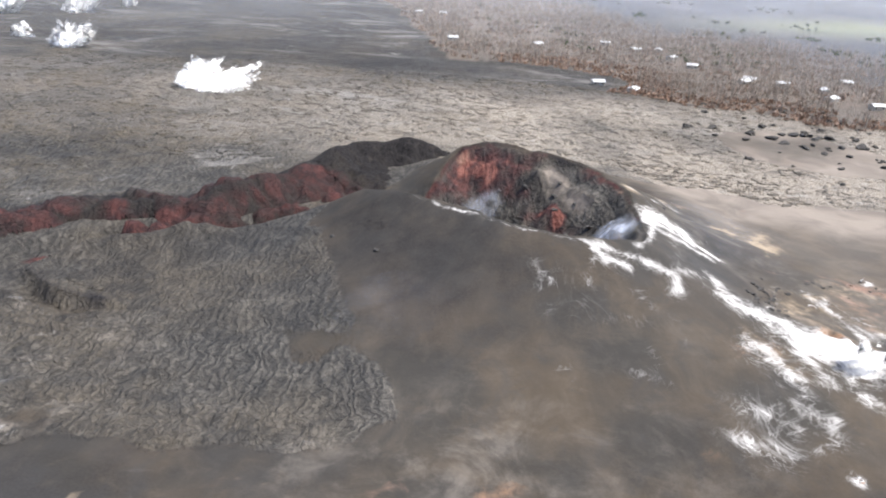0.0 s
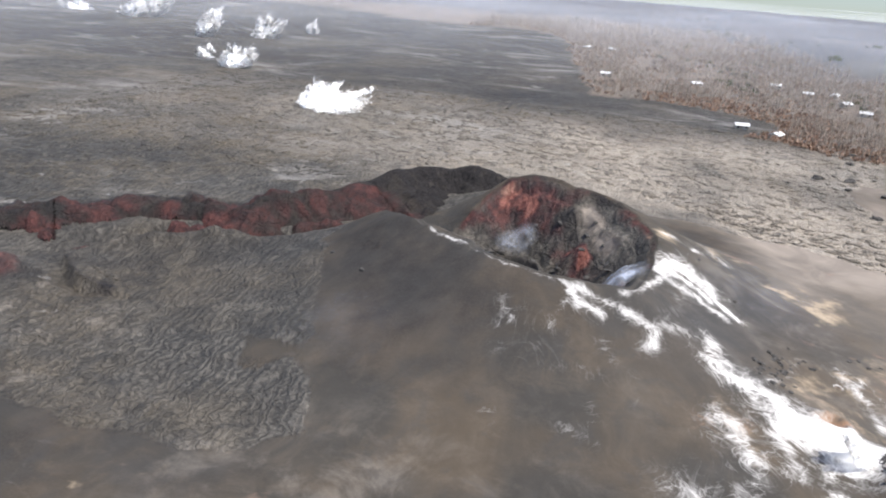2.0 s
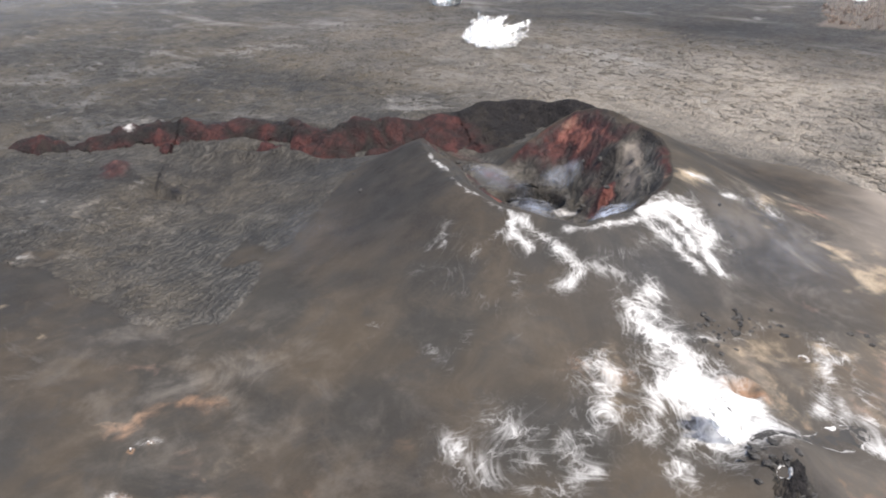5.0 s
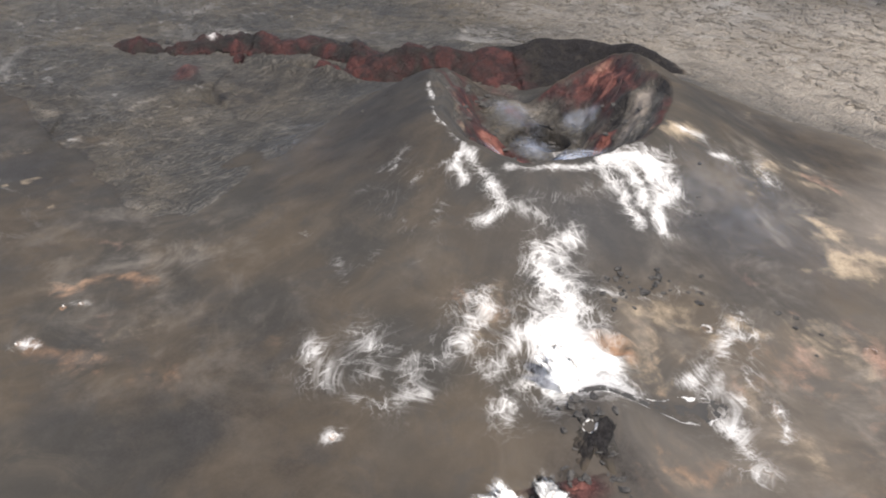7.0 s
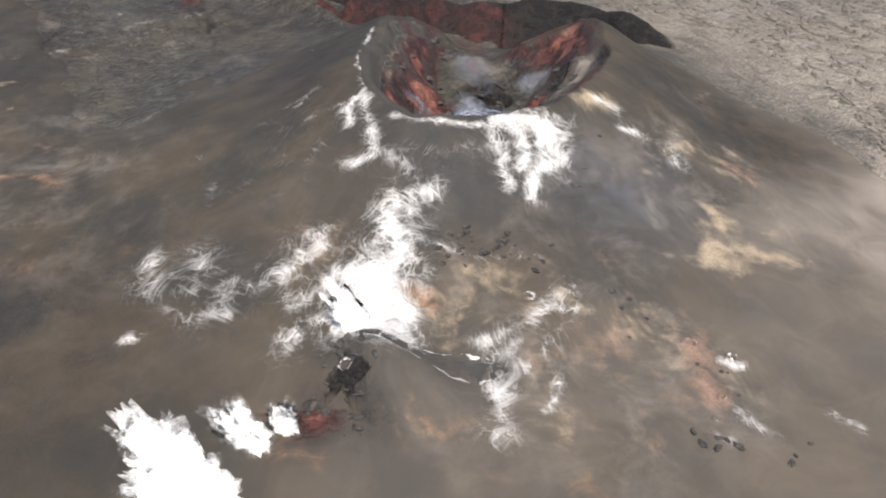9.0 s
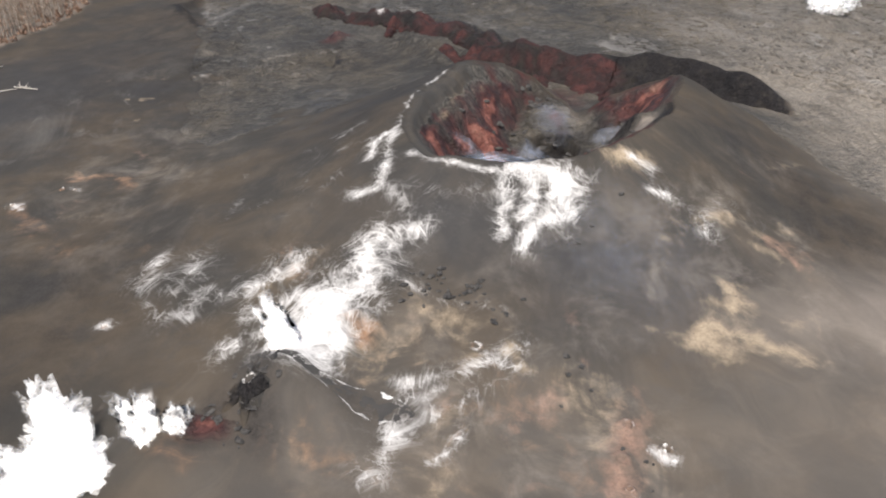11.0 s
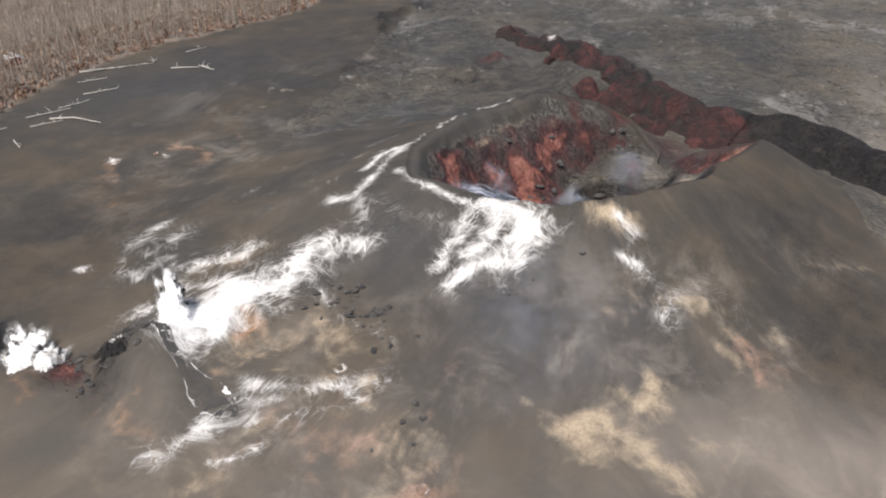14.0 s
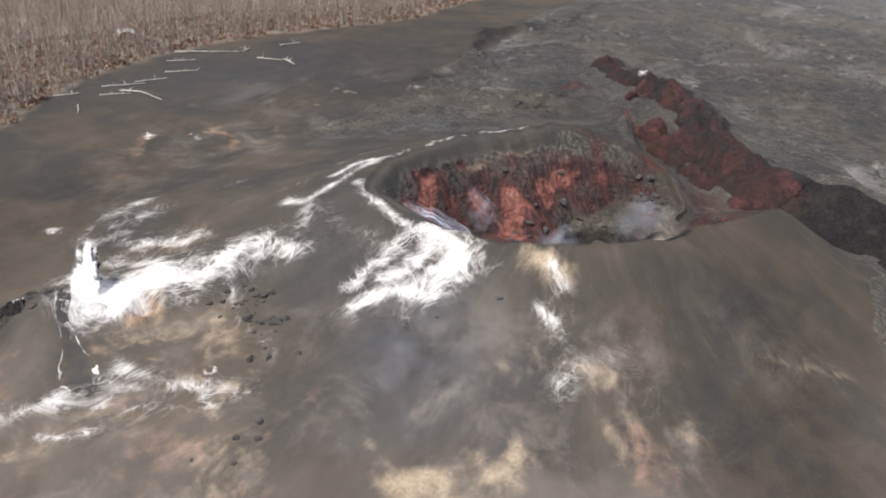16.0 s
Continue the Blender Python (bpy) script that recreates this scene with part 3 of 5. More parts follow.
TAN = [
    (2.6, 1.0, [(117, 257), (120, 262), (124, 267)]), (5.0, 1.25, [(123, 268), (117, 272), (112, 275)]), (3.6, 1.1, [(112, 275), (107, 280)]), (3.6, 1.15, [(118, 276), (124, 281), (126, 288)]),
    (2.0, 0.6, [(84, 286), (91, 293), (98, 298)]), (5.0, 0.3, [(90, 284), (104, 292)]), (4.0, 0.8, [(112, 205), (108, 211), (109, 216), (119, 216)]), (3.0, 0.8, [(119, 223), (124, 228)]), (6.0, 0.45, [(112, 200), (120, 206)]), (6.0, 0.6, [(84, 180), (92, 174)]), (4.0, 1.0, [(65, 263), (67, 270)]), (2.6, 0.5, [(82, 291), (88, 296), (95, 300)]),
    (2.5, 0.55, [(60, 312), (54, 321), (47, 331)]), (3.2, 0.85, [(106, 214), (112, 217), (117, 217)]), (4.0, 0.45, [(136, 179), (140, 182)]),
    (7.0, 0.7, [(114, 200), (120, 197)]), (4.0, 0.7, [(103, 208), (107, 213)]), (14.0, 0.34, [(140, 200), (160, 215)]), (4.0, 0.5, [(126, 234), (130, 238)]), (30.0, 0.15, [(120, 215), (150, 240)]),
]
ORANGE = [
    (12.0, 0.55, [(130, 215), (150, 225)]), (10.0, 0.5, [(155, 218), (165, 205)]), (9.0, 0.45, [(138, 182), (150, 190)]),
    (6.0, 0.5, [(116, 200), (122, 196)]), (4.0, 0.6, [(128, 218), (134, 214)]), (3.0, 0.7, [(133, 225), (139, 219)]), (4.0, 0.5, [(146, 228), (152, 222)]), (3.5, 0.6, [(136, 180), (140, 184)]),
    (4.0, 0.66, [(7, 107), (8, 115), (10, 123), (17, 128)]), (4.5, 0.58, [(24, 95), (37, 104), (45, 108), (54, 110), (55, 117)]),
    (3.6, 1.15, [(110, 192), (112, 195)]), (5.0, 0.62, [(138, 158), (143, 161)]), (4.0, 0.45, [(62, 140), (66, 142)]),
]
PINK = [
    (4.0, 0.95, [(142, 243), (148, 239), (155, 237)]), (2.5, 0.6, [(147, 248), (149, 248)]), (6.0, 0.8, [(136, 226), (139, 219)]),
    (5.0, 0.75, [(133, 230), (141, 217)]), (6.0, 0.5, [(80, 178), (88, 180)]), (14.0, 0.32, [(140, 205), (150, 230)]),
]
DARK = [
    (4.0, 0.7, [(118, 176), (122, 175), (128, 172), (134, 172)]), (3.0, 0.4, [(122, 184), (128, 191), (133, 199)]), (4.5, 0.7, [(130, 164), (135, 161)]),
    (28.0, 0.55, [(-22, 228), (-12, 208), (5, 204)]), (16.0, 0.5, [(50, 312), (66, 318), (84, 322)]), (24.0, 0.42, [(60, 122), (100, 118)]), (14.0, 0.4, [(100, 250), (104, 262)]), (12.0, 0.35, [(95, 275), (102, 285)]), (24.0, 0.5, [(-100, 232), (-80, 238)]), (60.0, 0.35, [(-230, 260), (-180, 330)]),
    # first stroke: shadow on the scar's cliff face, painted dark
    (3.0, 1.0, [(-123, 206), (-113, 197), (-104, 193), (-96, 193)]), (6.0, 0.8, [(-143, 196), (-137, 194)]),
    (5.0, 0.8, [(-143, 149), (-160, 135), (-181, 119), (-222, 108), (-262, 121)]), (60.0, 0.42, [(-90, 100), (-190, 110)]), (34.0, 0.45, [(-135, 190), (-95, 212)]),
]
RED_GROUND = [(5.0, 0.8, [(-143, 196), (-137, 194)]), (2.6, 0.85, [(125, 159), (129, 162), (133, 164)])]
RED_CRATER = [
    (6.0, 1.3, [(2, 291), (9, 295), (16, 292)]), (4.0, 0.95, [(20, 293), (28, 291)]), (4.0, 1.0, [(-7, 284), (-2, 288)]), (4.4, 1.25, [(43, 262), (40, 266), (36, 268)]), (3.0, 1.0, [(60, 266), (57, 271)]),
    (5.0, 1.3, [(36, 220), (44, 222), (52, 225)]), (7.0, 1.35, [(31, 226), (24, 231), (16, 236)]), (6.5, 1.3, [(26, 238), (17, 242), (7, 242)]), (5.0, 1.0, [(2, 243), (-6, 247)]), (4.0, 0.8, [(-8, 248), (-16, 255)]),
    (4.0, 0.7, [(30, 242), (38, 238), (46, 232)]), (3.0, 0.6, [(-18, 258), (-24, 266)]),
]
PINK_CRATER = [(3.0, 0.75, [(5, 299), (11, 301)]), (2.4, 0.6, [(12, 234), (18, 237)]), (2.0, 0.8, [(59, 264), (61, 261)]), (2.5, 0.45, [(12, 286), (17, 289)])]
TAN_CRATER = [(1.2, 0.6, [(28, 221), (17, 226), (5, 234), (-8, 243)])]
ASH_CRATER = [(2.8, 1.25, [(39, 283), (43, 276)]), (2.8, 1.25, [(45, 271), (50, 265)]), (4.0, 0.5, [(-14, 275), (-5, 277)])]
# black rock bands, plus painted shade in throat and caves and beside the buttress
BLACK_CRATER = [(8.5, 1.0, [(11, 263), (18, 262)]), (2.6, 0.9, [(33, 282), (36, 275)]), (3.4, 0.6, [(41, 288), (51, 281)]), (4.0, 0.45, [(50, 240), (56, 248)]), (1.5, 1.0, [(28, 221), (31, 231)]), (2.2, 1.1, [(18, 231), (21, 232)]),
                (2.2, 0.8, [(5, 292), (10, 293)]), (1.6, 0.7, [(46, 261), (42, 272)])]
BLEACH = [(6.0, 0.9, [(78, 283), (90, 291), (104, 301)]), (5.0, 0.7, [(84, 300), (100, 308), (118, 316)]), (3.0, 0.8, [(61, 308), (57, 319), (49, 330)]), (9.0, 0.5, [(100, 262), (122, 300), (135, 330)]), (10.0, 0.5, [(-20, 128), (10, 140)])]
# woods begin beyond these lines
WOOD_NORTH = resampled([(-1600, 1500), (-568, 1267), (-330, 1182), (-148, 1200), (-98, 1130), (-48, 925), (-26, 765), (-3, 678), (48, 688), (99, 696), (146, 684), (150, 640), (112, 566), (157, 540), (213, 528), (273, 482), (420, 400), (900, 280)], 8.0)
WOOD_SOUTH = resampled([(420, 120), (150, 85), (80, 62), (43, 43), (0, 22), (-51, 8), (-127, 16), (-198, 48), (-420, 40)], 4.0)


def laid(x, y, strokes, stray=2.4, spill=1.3, power=1.5):
    """The strongest of the strokes at each place; spill and power: how far and how softly they fade out."""
    total = np.zeros_like(x)
    wx, wy = x + stray * fbm(x, y, 10, 5), y + stray * fbm(x + 70, y, 10, 5)
    for width, strength, line in strokes:
        p = np.array(line, float)
        near = np.where((x > p[:, 0].min() - 4 * width - 3) & (x < p[:, 0].max() + 4 * width + 3) & (y > p[:, 1].min() - 4 * width - 3) & (y < p[:, 1].max() + 4 * width + 3))[0]
        if len(near):
            d = near_line(wx[near], wy[near], resampled(line, max(0.5, width / 4)))[0]
            total[near] = np.maximum(total[near], strength * np.exp(-(d / (spill * width)) ** power))
    return total * np.clip(0.95 + 0.45 * fbm(x, y + 40, 6, 4), 0.25, 1.3)


def woods(x, y):
    d, i, s = near_line(x, y, WOOD_NORTH)
    e, j, r = near_line(x, y, WOOD_SOUTH)
    return np.maximum(step(-4, 4, d * s + 14 * fbm(x, y, 60, 3)), step(-2, 2, e * r + 5 * fbm(x, y, 25, 3)))


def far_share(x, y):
    """The still wooded land behind the dead trees, dimmed by cloud shadow that is put into its colour."""
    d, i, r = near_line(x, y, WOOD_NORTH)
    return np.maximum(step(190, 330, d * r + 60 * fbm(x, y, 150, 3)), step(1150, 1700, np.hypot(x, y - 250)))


def pale_share(x, y):
    """Where ash has bleached the crust of the plain behind the cone; on the flats east of it, lit haze painted as pale
    ash.
    """
    north = 0.85 * step(325, 375, y + 10 * fbm(x, y, 40, 3)) * step(640, 500, y + 50 * fbm(x, y, 150, 4)) * np.clip(0.95 + 0.6 * fbm(x, y, 45, 4), 0.2, 1.25) * step(-330, -170, x + 60 * fbm(x, y, 100, 3)) * (0.5 + 0.5 * step(-80, 50, x))
    return north + 0.22 * step(85, 150, x) * step(140, 170, y) * step(330, 300, y) + (0.95 * step(84, 112, x) * step(246, 310, y) * step(440, 360, y) * (1 - 0.75 * step(112, 140, x) * step(318, 290, y))) * np.clip(0.9 + 0.5 * fbm(x, y, 30, 4), 0.2, 1.2)


def cover(x, y, kind):
    """What lies on the surface at each place: shares of lava crust, dark cinder with painted shade, red scoria and
    coloured crusts.
    """
    zero = np.zeros_like(x)
    out = dict(lava=zero, dark=zero, red=zero, wood=zero, tan=laid(x, y, TAN), orange=laid(x, y, ORANGE), pink=laid(x, y, PINK),
               white=np.maximum(np.maximum(laid(x, y, WHITE, 2.2, 1.4, 1.25), 0.8 * laid(x, y, WHITE_FLANK, 3.0, 1.8, 1.15)), np.maximum(laid(x, y, WHITE_LOW, 3.0, 1.5, 1.2), laid(x, y, WHITE_EAST, 2.6, 1.5, 1.2))),
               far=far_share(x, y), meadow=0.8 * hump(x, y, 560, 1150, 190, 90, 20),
               pale=pale_share(x, y), bleach=np.clip(hump(x, y, 138, 222, 36, 36) * 1.0 + 0.15 * hump(x, y, 70, 165, 40, 40) + 0.5 * hump(x, y, 25, 122, 50, 32) + 0.4 * hump(x, y, 95, 285, 30, 45) + laid(x, y, BLEACH, 4.0, 1.6, 1.2), 0, 1), slate=np.clip(0.8 * hump(x, y, -72, 62, 80, 34, 165) + 0.85 * hump(x, y, 84, 226, 46, 21, 69) + 0.5 * hump(x, y, -10, 205, 40, 22, -30) + 0.3 * hump(x, y, 105, 255, 26, 14, 80), 0, 1) * np.clip(1 + 0.3 * fbm(x, y, 18, 3), 0.5, 1.2), arc=45 * np.arctan2(y - HUB[1], x - HUB[0]), run=np.hypot(x - HUB[0], y - HUB[1]))
    out["dark"] = laid(x, y, DARK)
    out["tan"] = np.maximum(out["tan"], out["bleach"] * 0.8 * step(0.15, 0.7, fbm(x + 90, y, 16, 4)))
    out["pink"] = np.maximum(out["pink"], out["bleach"] * 0.75 * step(0.2, 0.7, fbm(x - 50, y + 20, 14, 4)))
    if kind == "plain":
        out["lava"] = lava_cover(x, y)
        out["dark"] = np.maximum(out["dark"], step(470, 600, y + 0.12 * x + 60 * fbm(x, y, 160, 4)) * (0.48 + 0.22 * fbm(x, y, 70, 4)))
        d, i, s = near_line(x, y, BANK)
        out["red"] = np.maximum(laid(x, y, RED_GROUND), 0.95 * step(0.0, 1.5, d * s) * step(9, 6, d) * step(0.5, 2.0, BANK[i, 2]))
        out["wood"] = woods(x, y)
        out["lava"] = np.maximum(out["lava"], 0.9 * hump(x, y, -28, 277, 20, 15, 10))
        out["red"] = np.maximum(out["red"], 0.5 * hump(x, y, -36, 282, 16, 12, 10))
        out["fleck"] = 0.3 * hump(x, y, -62, 100, 55, 22, 160) + out["lava"] * (1 - out["wood"]) * (1 - 0.65 * step(-20, -45, x) * step(275, 255, y) * step(-190, -150, x)) * (0.22 + 0.5 * step(-0.3, 0.6, fbm(x, y, 90, 3)))
        bowl = np.hypot(x - 111, y - 193.5)
        pit = np.hypot(x - 116.5, y - 217.5)
        out["white"] = np.maximum(out["white"], np.maximum(0.85 * np.exp(-((bowl - 5.0) / 0.9) ** 2), 0.7 * np.exp(-((pit - 1.3) / 0.7) ** 2)))
        pale = out["lava"] * step(0.55, 0.95, fbm(x, y, 8, 3)) * step(520, 380, y)
        specks = step(0.5, 0.85, fbm(x + 33, y, 6, 4)) * hump(x, y, -70, 112, 60, 20) * (1 - out["lava"])
        out["tan"], out["slate"] = np.maximum(out["tan"], 0.8 * specks), np.maximum(out["slate"], 0.7 * hump(x, y, -70, 112, 60, 20) * step(0.1, 0.5, fbm(x, y + 33, 12, 4)))
        out["white"] = np.maximum(out["white"], 0.42 * pale * step(0.0, 0.5, fbm(x + 300, y, 60, 2)))
    if kind == "cone":
        d = cone(x, y)[1]
        out["lava"] = lava_cover(x, y) * step(0, 4, d)
        ins = step(0.3, -1.0, d)
        a, e = np.arctan2(y - HUB[1], x - HUB[0]), np.clip(-d, 0, None)
        depth = e + 1.6 * fbm(x, y, 7, 3)
        south = np.maximum(step(-0.45, -0.65, a), step(3.05, 3.14, a))
        shelf = step(-0.45, -0.65, a) * step(-2.8, -2.5, a) * step(7.0, 5.5, depth)
        ashy = np.maximum(laid(x, y, ASH_CRATER, 0.8), shelf)
        black = laid(x, y, BLACK_CRATER, 0.8)
        spots = fbm(x, y, 6, 4)
        stain = np.clip(0.3 + 0.45 * fbm(x + 20, y, 9, 4), 0, 0.62) * step(30, 18, e)
        out["lava"] = np.maximum(out["lava"], ins * (1 - np.clip(ashy, 0, 1)) * step(1.0, 4.0, e))
        out["lava"] = np.maximum(out["lava"], 0.9 * hump(x, y, -28, 277, 20, 15, 10) * (1 - ins))
        out["red"] = ins * np.clip(np.maximum(laid(x, y, RED_CRATER, 1.8) * np.clip(1.0 + 0.35 * spots, 0.5, 1.3), stain) - 0.8 * black - ashy, 0, 1.3)
        out["red"] = np.maximum(out["red"], (1 - ins) * 0.5 * hump(x, y, -36, 280, 16, 12, 10))
        out["dark"] = out["dark"] * (1 - ins) + ins * np.clip((1 - south) * (0.42 + 0.3 * spots) * step(26, 16, e) - ashy + black, 0, 1)
        out["tan"] = out["tan"] * (1 - ins) + ins * laid(x, y, TAN_CRATER, 0.8)
        out["pale"] = out["pale"] * (1 - ins) + ins * 0.8 * np.clip(laid(x, y, ASH_CRATER, 0.8), 0, 1)
        out["slate"] = out["slate"] * (1 - ins) + ins * 0.35 * shelf
        for name in ("white", "orange", "pink"):
            out[name] = out[name] * (1 - ins)
        out["pink"] = out["pink"] + ins * laid(x, y, PINK_CRATER, 1.2)
        out["white"] = out["white"] + ins * 0.75 * laid(x, y, [(1.6, 1.0, [(26, 258), (31, 264)])], 1.0)
        out["bleach"] = out["bleach"] * (1 - ins)
    if kind == "rampart":
        d, i, s = near_line(x, y, CREST)
        end = step(80, 60, i)
        west = step(75, 115, i)
        out["red"] = step(-0.5, 2.5, d * s + 12 * west + 2.5 * fbm(x, y, 9, 3)) * (1 - end) * np.clip(0.55 + 0.4 * fbm(x, y, 24, 4), 0.2, 0.76)
        out["red"] = out["red"] * (1 - end)
        out["dark"] = np.maximum(1.1 * end * step(-9, -3, d * s), 0.9 * step(-8, -2, d * s + 9 * west))
        # shade between the tail's lumps, painted dark and less red
        crease_shade = step(0.26, 0.08, billow(x, y, 17, 3)) * west
        out["dark"] = np.maximum(out["dark"], 0.85 * crease_shade)
        out["red"] = out["red"] * (1 - 0.6 * crease_shade)
        crown = step(4.0, 0.5, np.abs(d * s - 1.0) + 2.0 * fbm(x, y, 7, 3)) * step(-0.4, 0.5, fbm(x + 60, y, 30, 3))
        out["dark"] = np.maximum(out["dark"], 0.8 * crown)
        out["red"] = out["red"] * (1 - 0.5 * crown)
        out["lava"] = step(-5, -9, d * s)
        out["white"] = 0.9 * np.exp(-(np.hypot(x + 168, y - 218) / 3) ** 2)
    return out


def grid_mesh(name, X, Y, Z, keep=None):
    """A mesh over a grid of places; keep: which of the grid's cells to make."""
    rows, cols = X.shape
    k = np.arange(rows * cols).reshape(rows, cols)
    quads = np.stack([k[:-1, :-1], k[:-1, 1:], k[1:, 1:], k[1:, :-1]], -1).reshape(-1, 4)
    verts = np.stack([X, Y, Z], -1).reshape(-1, 3)
    if keep is not None:
        quads = quads[keep.ravel()]
        used = np.unique(quads)
        back_to = np.zeros(rows * cols, int)
        back_to[used] = np.arange(len(used))
        quads, verts = back_to[quads], verts[used]
    mesh = bpy.data.meshes.new(name)
    mesh.vertices.add(len(verts))
    mesh.vertices.foreach_set("co", verts.astype(np.float32).ravel())
    mesh.loops.add(quads.size)
    mesh.loops.foreach_set("vertex_index", quads.astype(np.int32).ravel())
    mesh.polygons.add(len(quads))
    mesh.polygons.foreach_set("loop_start", np.arange(0, quads.size, 4, dtype=np.int32))
    mesh.update(calc_edges=True)
    mesh.polygons.foreach_set("use_smooth", np.ones(len(quads), bool))
    return mesh, verts


def spread(mesh, values):
    for name, v in values.items():
        mesh.attributes.new(name, "FLOAT", "POINT").data.foreach_set("value", np.asarray(v, np.float32).ravel())


def sheet(name, mesh, material, parent=None):
    mesh.materials.append(material)
    ob = new(name, mesh)
    ob.parent = parent
    return ob


def axis(low, high, gap, reach, growth=1.045):
    a = list(np.arange(low, high, gap))
    g = gap
    while a[-1] < reach:
        g *= growth
        a.append(a[-1] + g)
    g = gap
    while a[0] > -reach:
        g *= growth
        a.insert(0, a[0] - g)
    return np.array(a)


# ---- ground ----
gx, gy = np.meshgrid(axis(-210, 200, 1.4, 4700), axis(70, 395, 1.4, 4700), indexing="ij")
gz = ground(gx, gy) - 10 * step(-3, -10, cone(gx, gy)[1])
mesh, v = grid_mesh("ground", gx, gy, gz)
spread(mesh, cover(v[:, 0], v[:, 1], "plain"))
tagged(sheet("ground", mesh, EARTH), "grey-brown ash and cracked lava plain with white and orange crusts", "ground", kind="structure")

# ---- cinder cone ----
cinder_cone = tagged(new("cinder_cone"), "steep ash-grey cinder cone with a breached red crater", "volcanic cone")
cinder_cone.location = (HUB[0], HUB[1], -9)


def ring(name, low, high, count, outside, label):
    """Part of the cone between two distances from the rim; inside the rim they are shares of its radius."""
    a = np.linspace(-np.pi, np.pi, 601)
    f = np.linspace(low, high, count)
    A, F = np.meshgrid(a, f, indexing="ij")
    R = rim_at(A)[0]
    r = R + F if outside else R * F
    X, Y = HUB[0] + r * np.cos(A), HUB[1] + r * np.sin(A)
    Z = cone(X, Y)[0]
    if outside:
        Z = Z + 0.05 - 0.6 * step(high - 8, high, F)
    m, v = grid_mesh(name, X, Y, Z)
    spread(m, cover(v[:, 0], v[:, 1], "cone"))
    ob = sheet(name, m, EARTH, cinder_cone)
    ob.matrix_parent_inverse = Matrix.Translation(-cinder_cone.location)
    return tagged(ob, label)


ring("outer_flank", 0.0, 95.0, 96, True, "smooth ash flank streaked with white sulphate")
ring("crater_wall", 0.42, 1.0, 76, False, "rough brick-red scoria wall")
ring("crater_floor", 0.0, 0.42, 40, False, "grey rubble floor with a dark throat")

# ---- rampart ----
rampart_thing = tagged(new("spatter_rampart"), "long dark-red spatter rampart with a black end beside the channel", "lava rampart")
rampart_thing.location = (-80, 275, -8)


def rampart_piece(name, low, high, label):
    X, Y = np.meshgrid(np.arange(-232, 24, 0.8), np.arange(150, 372, 0.8), indexing="ij")
    Z, d = rampart(X, Y)
    g = ground(X, Y)
    i = near_line(X, Y, CREST)[1] / (len(CREST) - 1)
    ok = (Z > g - 0.9) & (i >= low) & (i <= high) & (d > -30) & (d < 30)
    cell = ok[:-1, :-1] & ok[1:, :-1] & ok[1:, 1:] & ok[:-1, 1:]
    m, v = grid_mesh(name, X, Y, Z, cell)
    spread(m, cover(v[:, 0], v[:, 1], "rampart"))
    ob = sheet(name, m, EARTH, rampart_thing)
    ob.matrix_parent_inverse = Matrix.Translation(-rampart_thing.location)
    return tagged(ob, label)


rampart_piece("rampart_end", 0.0, 0.27, "black glassy end of the rampart")
rampart_piece("rampart_wall", 0.265, 0.72, "brick-red scoria face")
rampart_piece("rampart_tail", 0.715, 1.0, "low dark-red tail")


# ---- helpers for things ----
def part(name, bm, material, parent, label=""):
    """Links a bmesh as one mesh object under a thing or a part."""
    m = bpy.data.meshes.new(name)
    bm.to_mesh(m)
    bm.free()
    m.materials.append(material)
    ob = new(name, m)
    ob.parent = parent
    return tagged(ob, label)


def land(x, y):
    """Height of the highest surface at a place."""
    xa, ya = np.array([float(x)]), np.array([float(y)])
    c, d = cone(xa, ya)
    r, e = rampart(xa, ya)
    z = max(ground(xa, ya)[0], r[0] if abs(e[0]) < 30 else -99)
    return float(max(z, c[0]) if d[0] < 90 else z)


def land_many(x, y):
    c, d = cone(x, y)
    r, e = rampart(x, y)
    g = ground(x, y)
    return np.maximum(np.maximum(g, np.where(d < 90, c, -99)), np.where(np.abs(e) < 30, r, -99))


def tube(bm, points, radii, sides=6):
    """A tapered limb along points."""
    rings = []
    for k, p in enumerate(points):
        p = Vector(p)
        way = (Vector(points[min(k + 1, len(points) - 1)]) - Vector(points[max(k - 1, 0)])).normalized()
        u = way.orthogonal().normalized()
        v = way.cross(u)
        rings.append([bm.verts.new(p + radii[k] * (math.cos(a) * u + math.sin(a) * v)) for a in (2 * math.pi * j / sides for j in range(sides))])
    for a, b in zip(rings, rings[1:]):
        for j in range(sides):
            bm.faces.new((a[j], a[(j + 1) % sides], b[(j + 1) % sides], b[j]))
    bm.faces.new(rings[-1])
    return rings


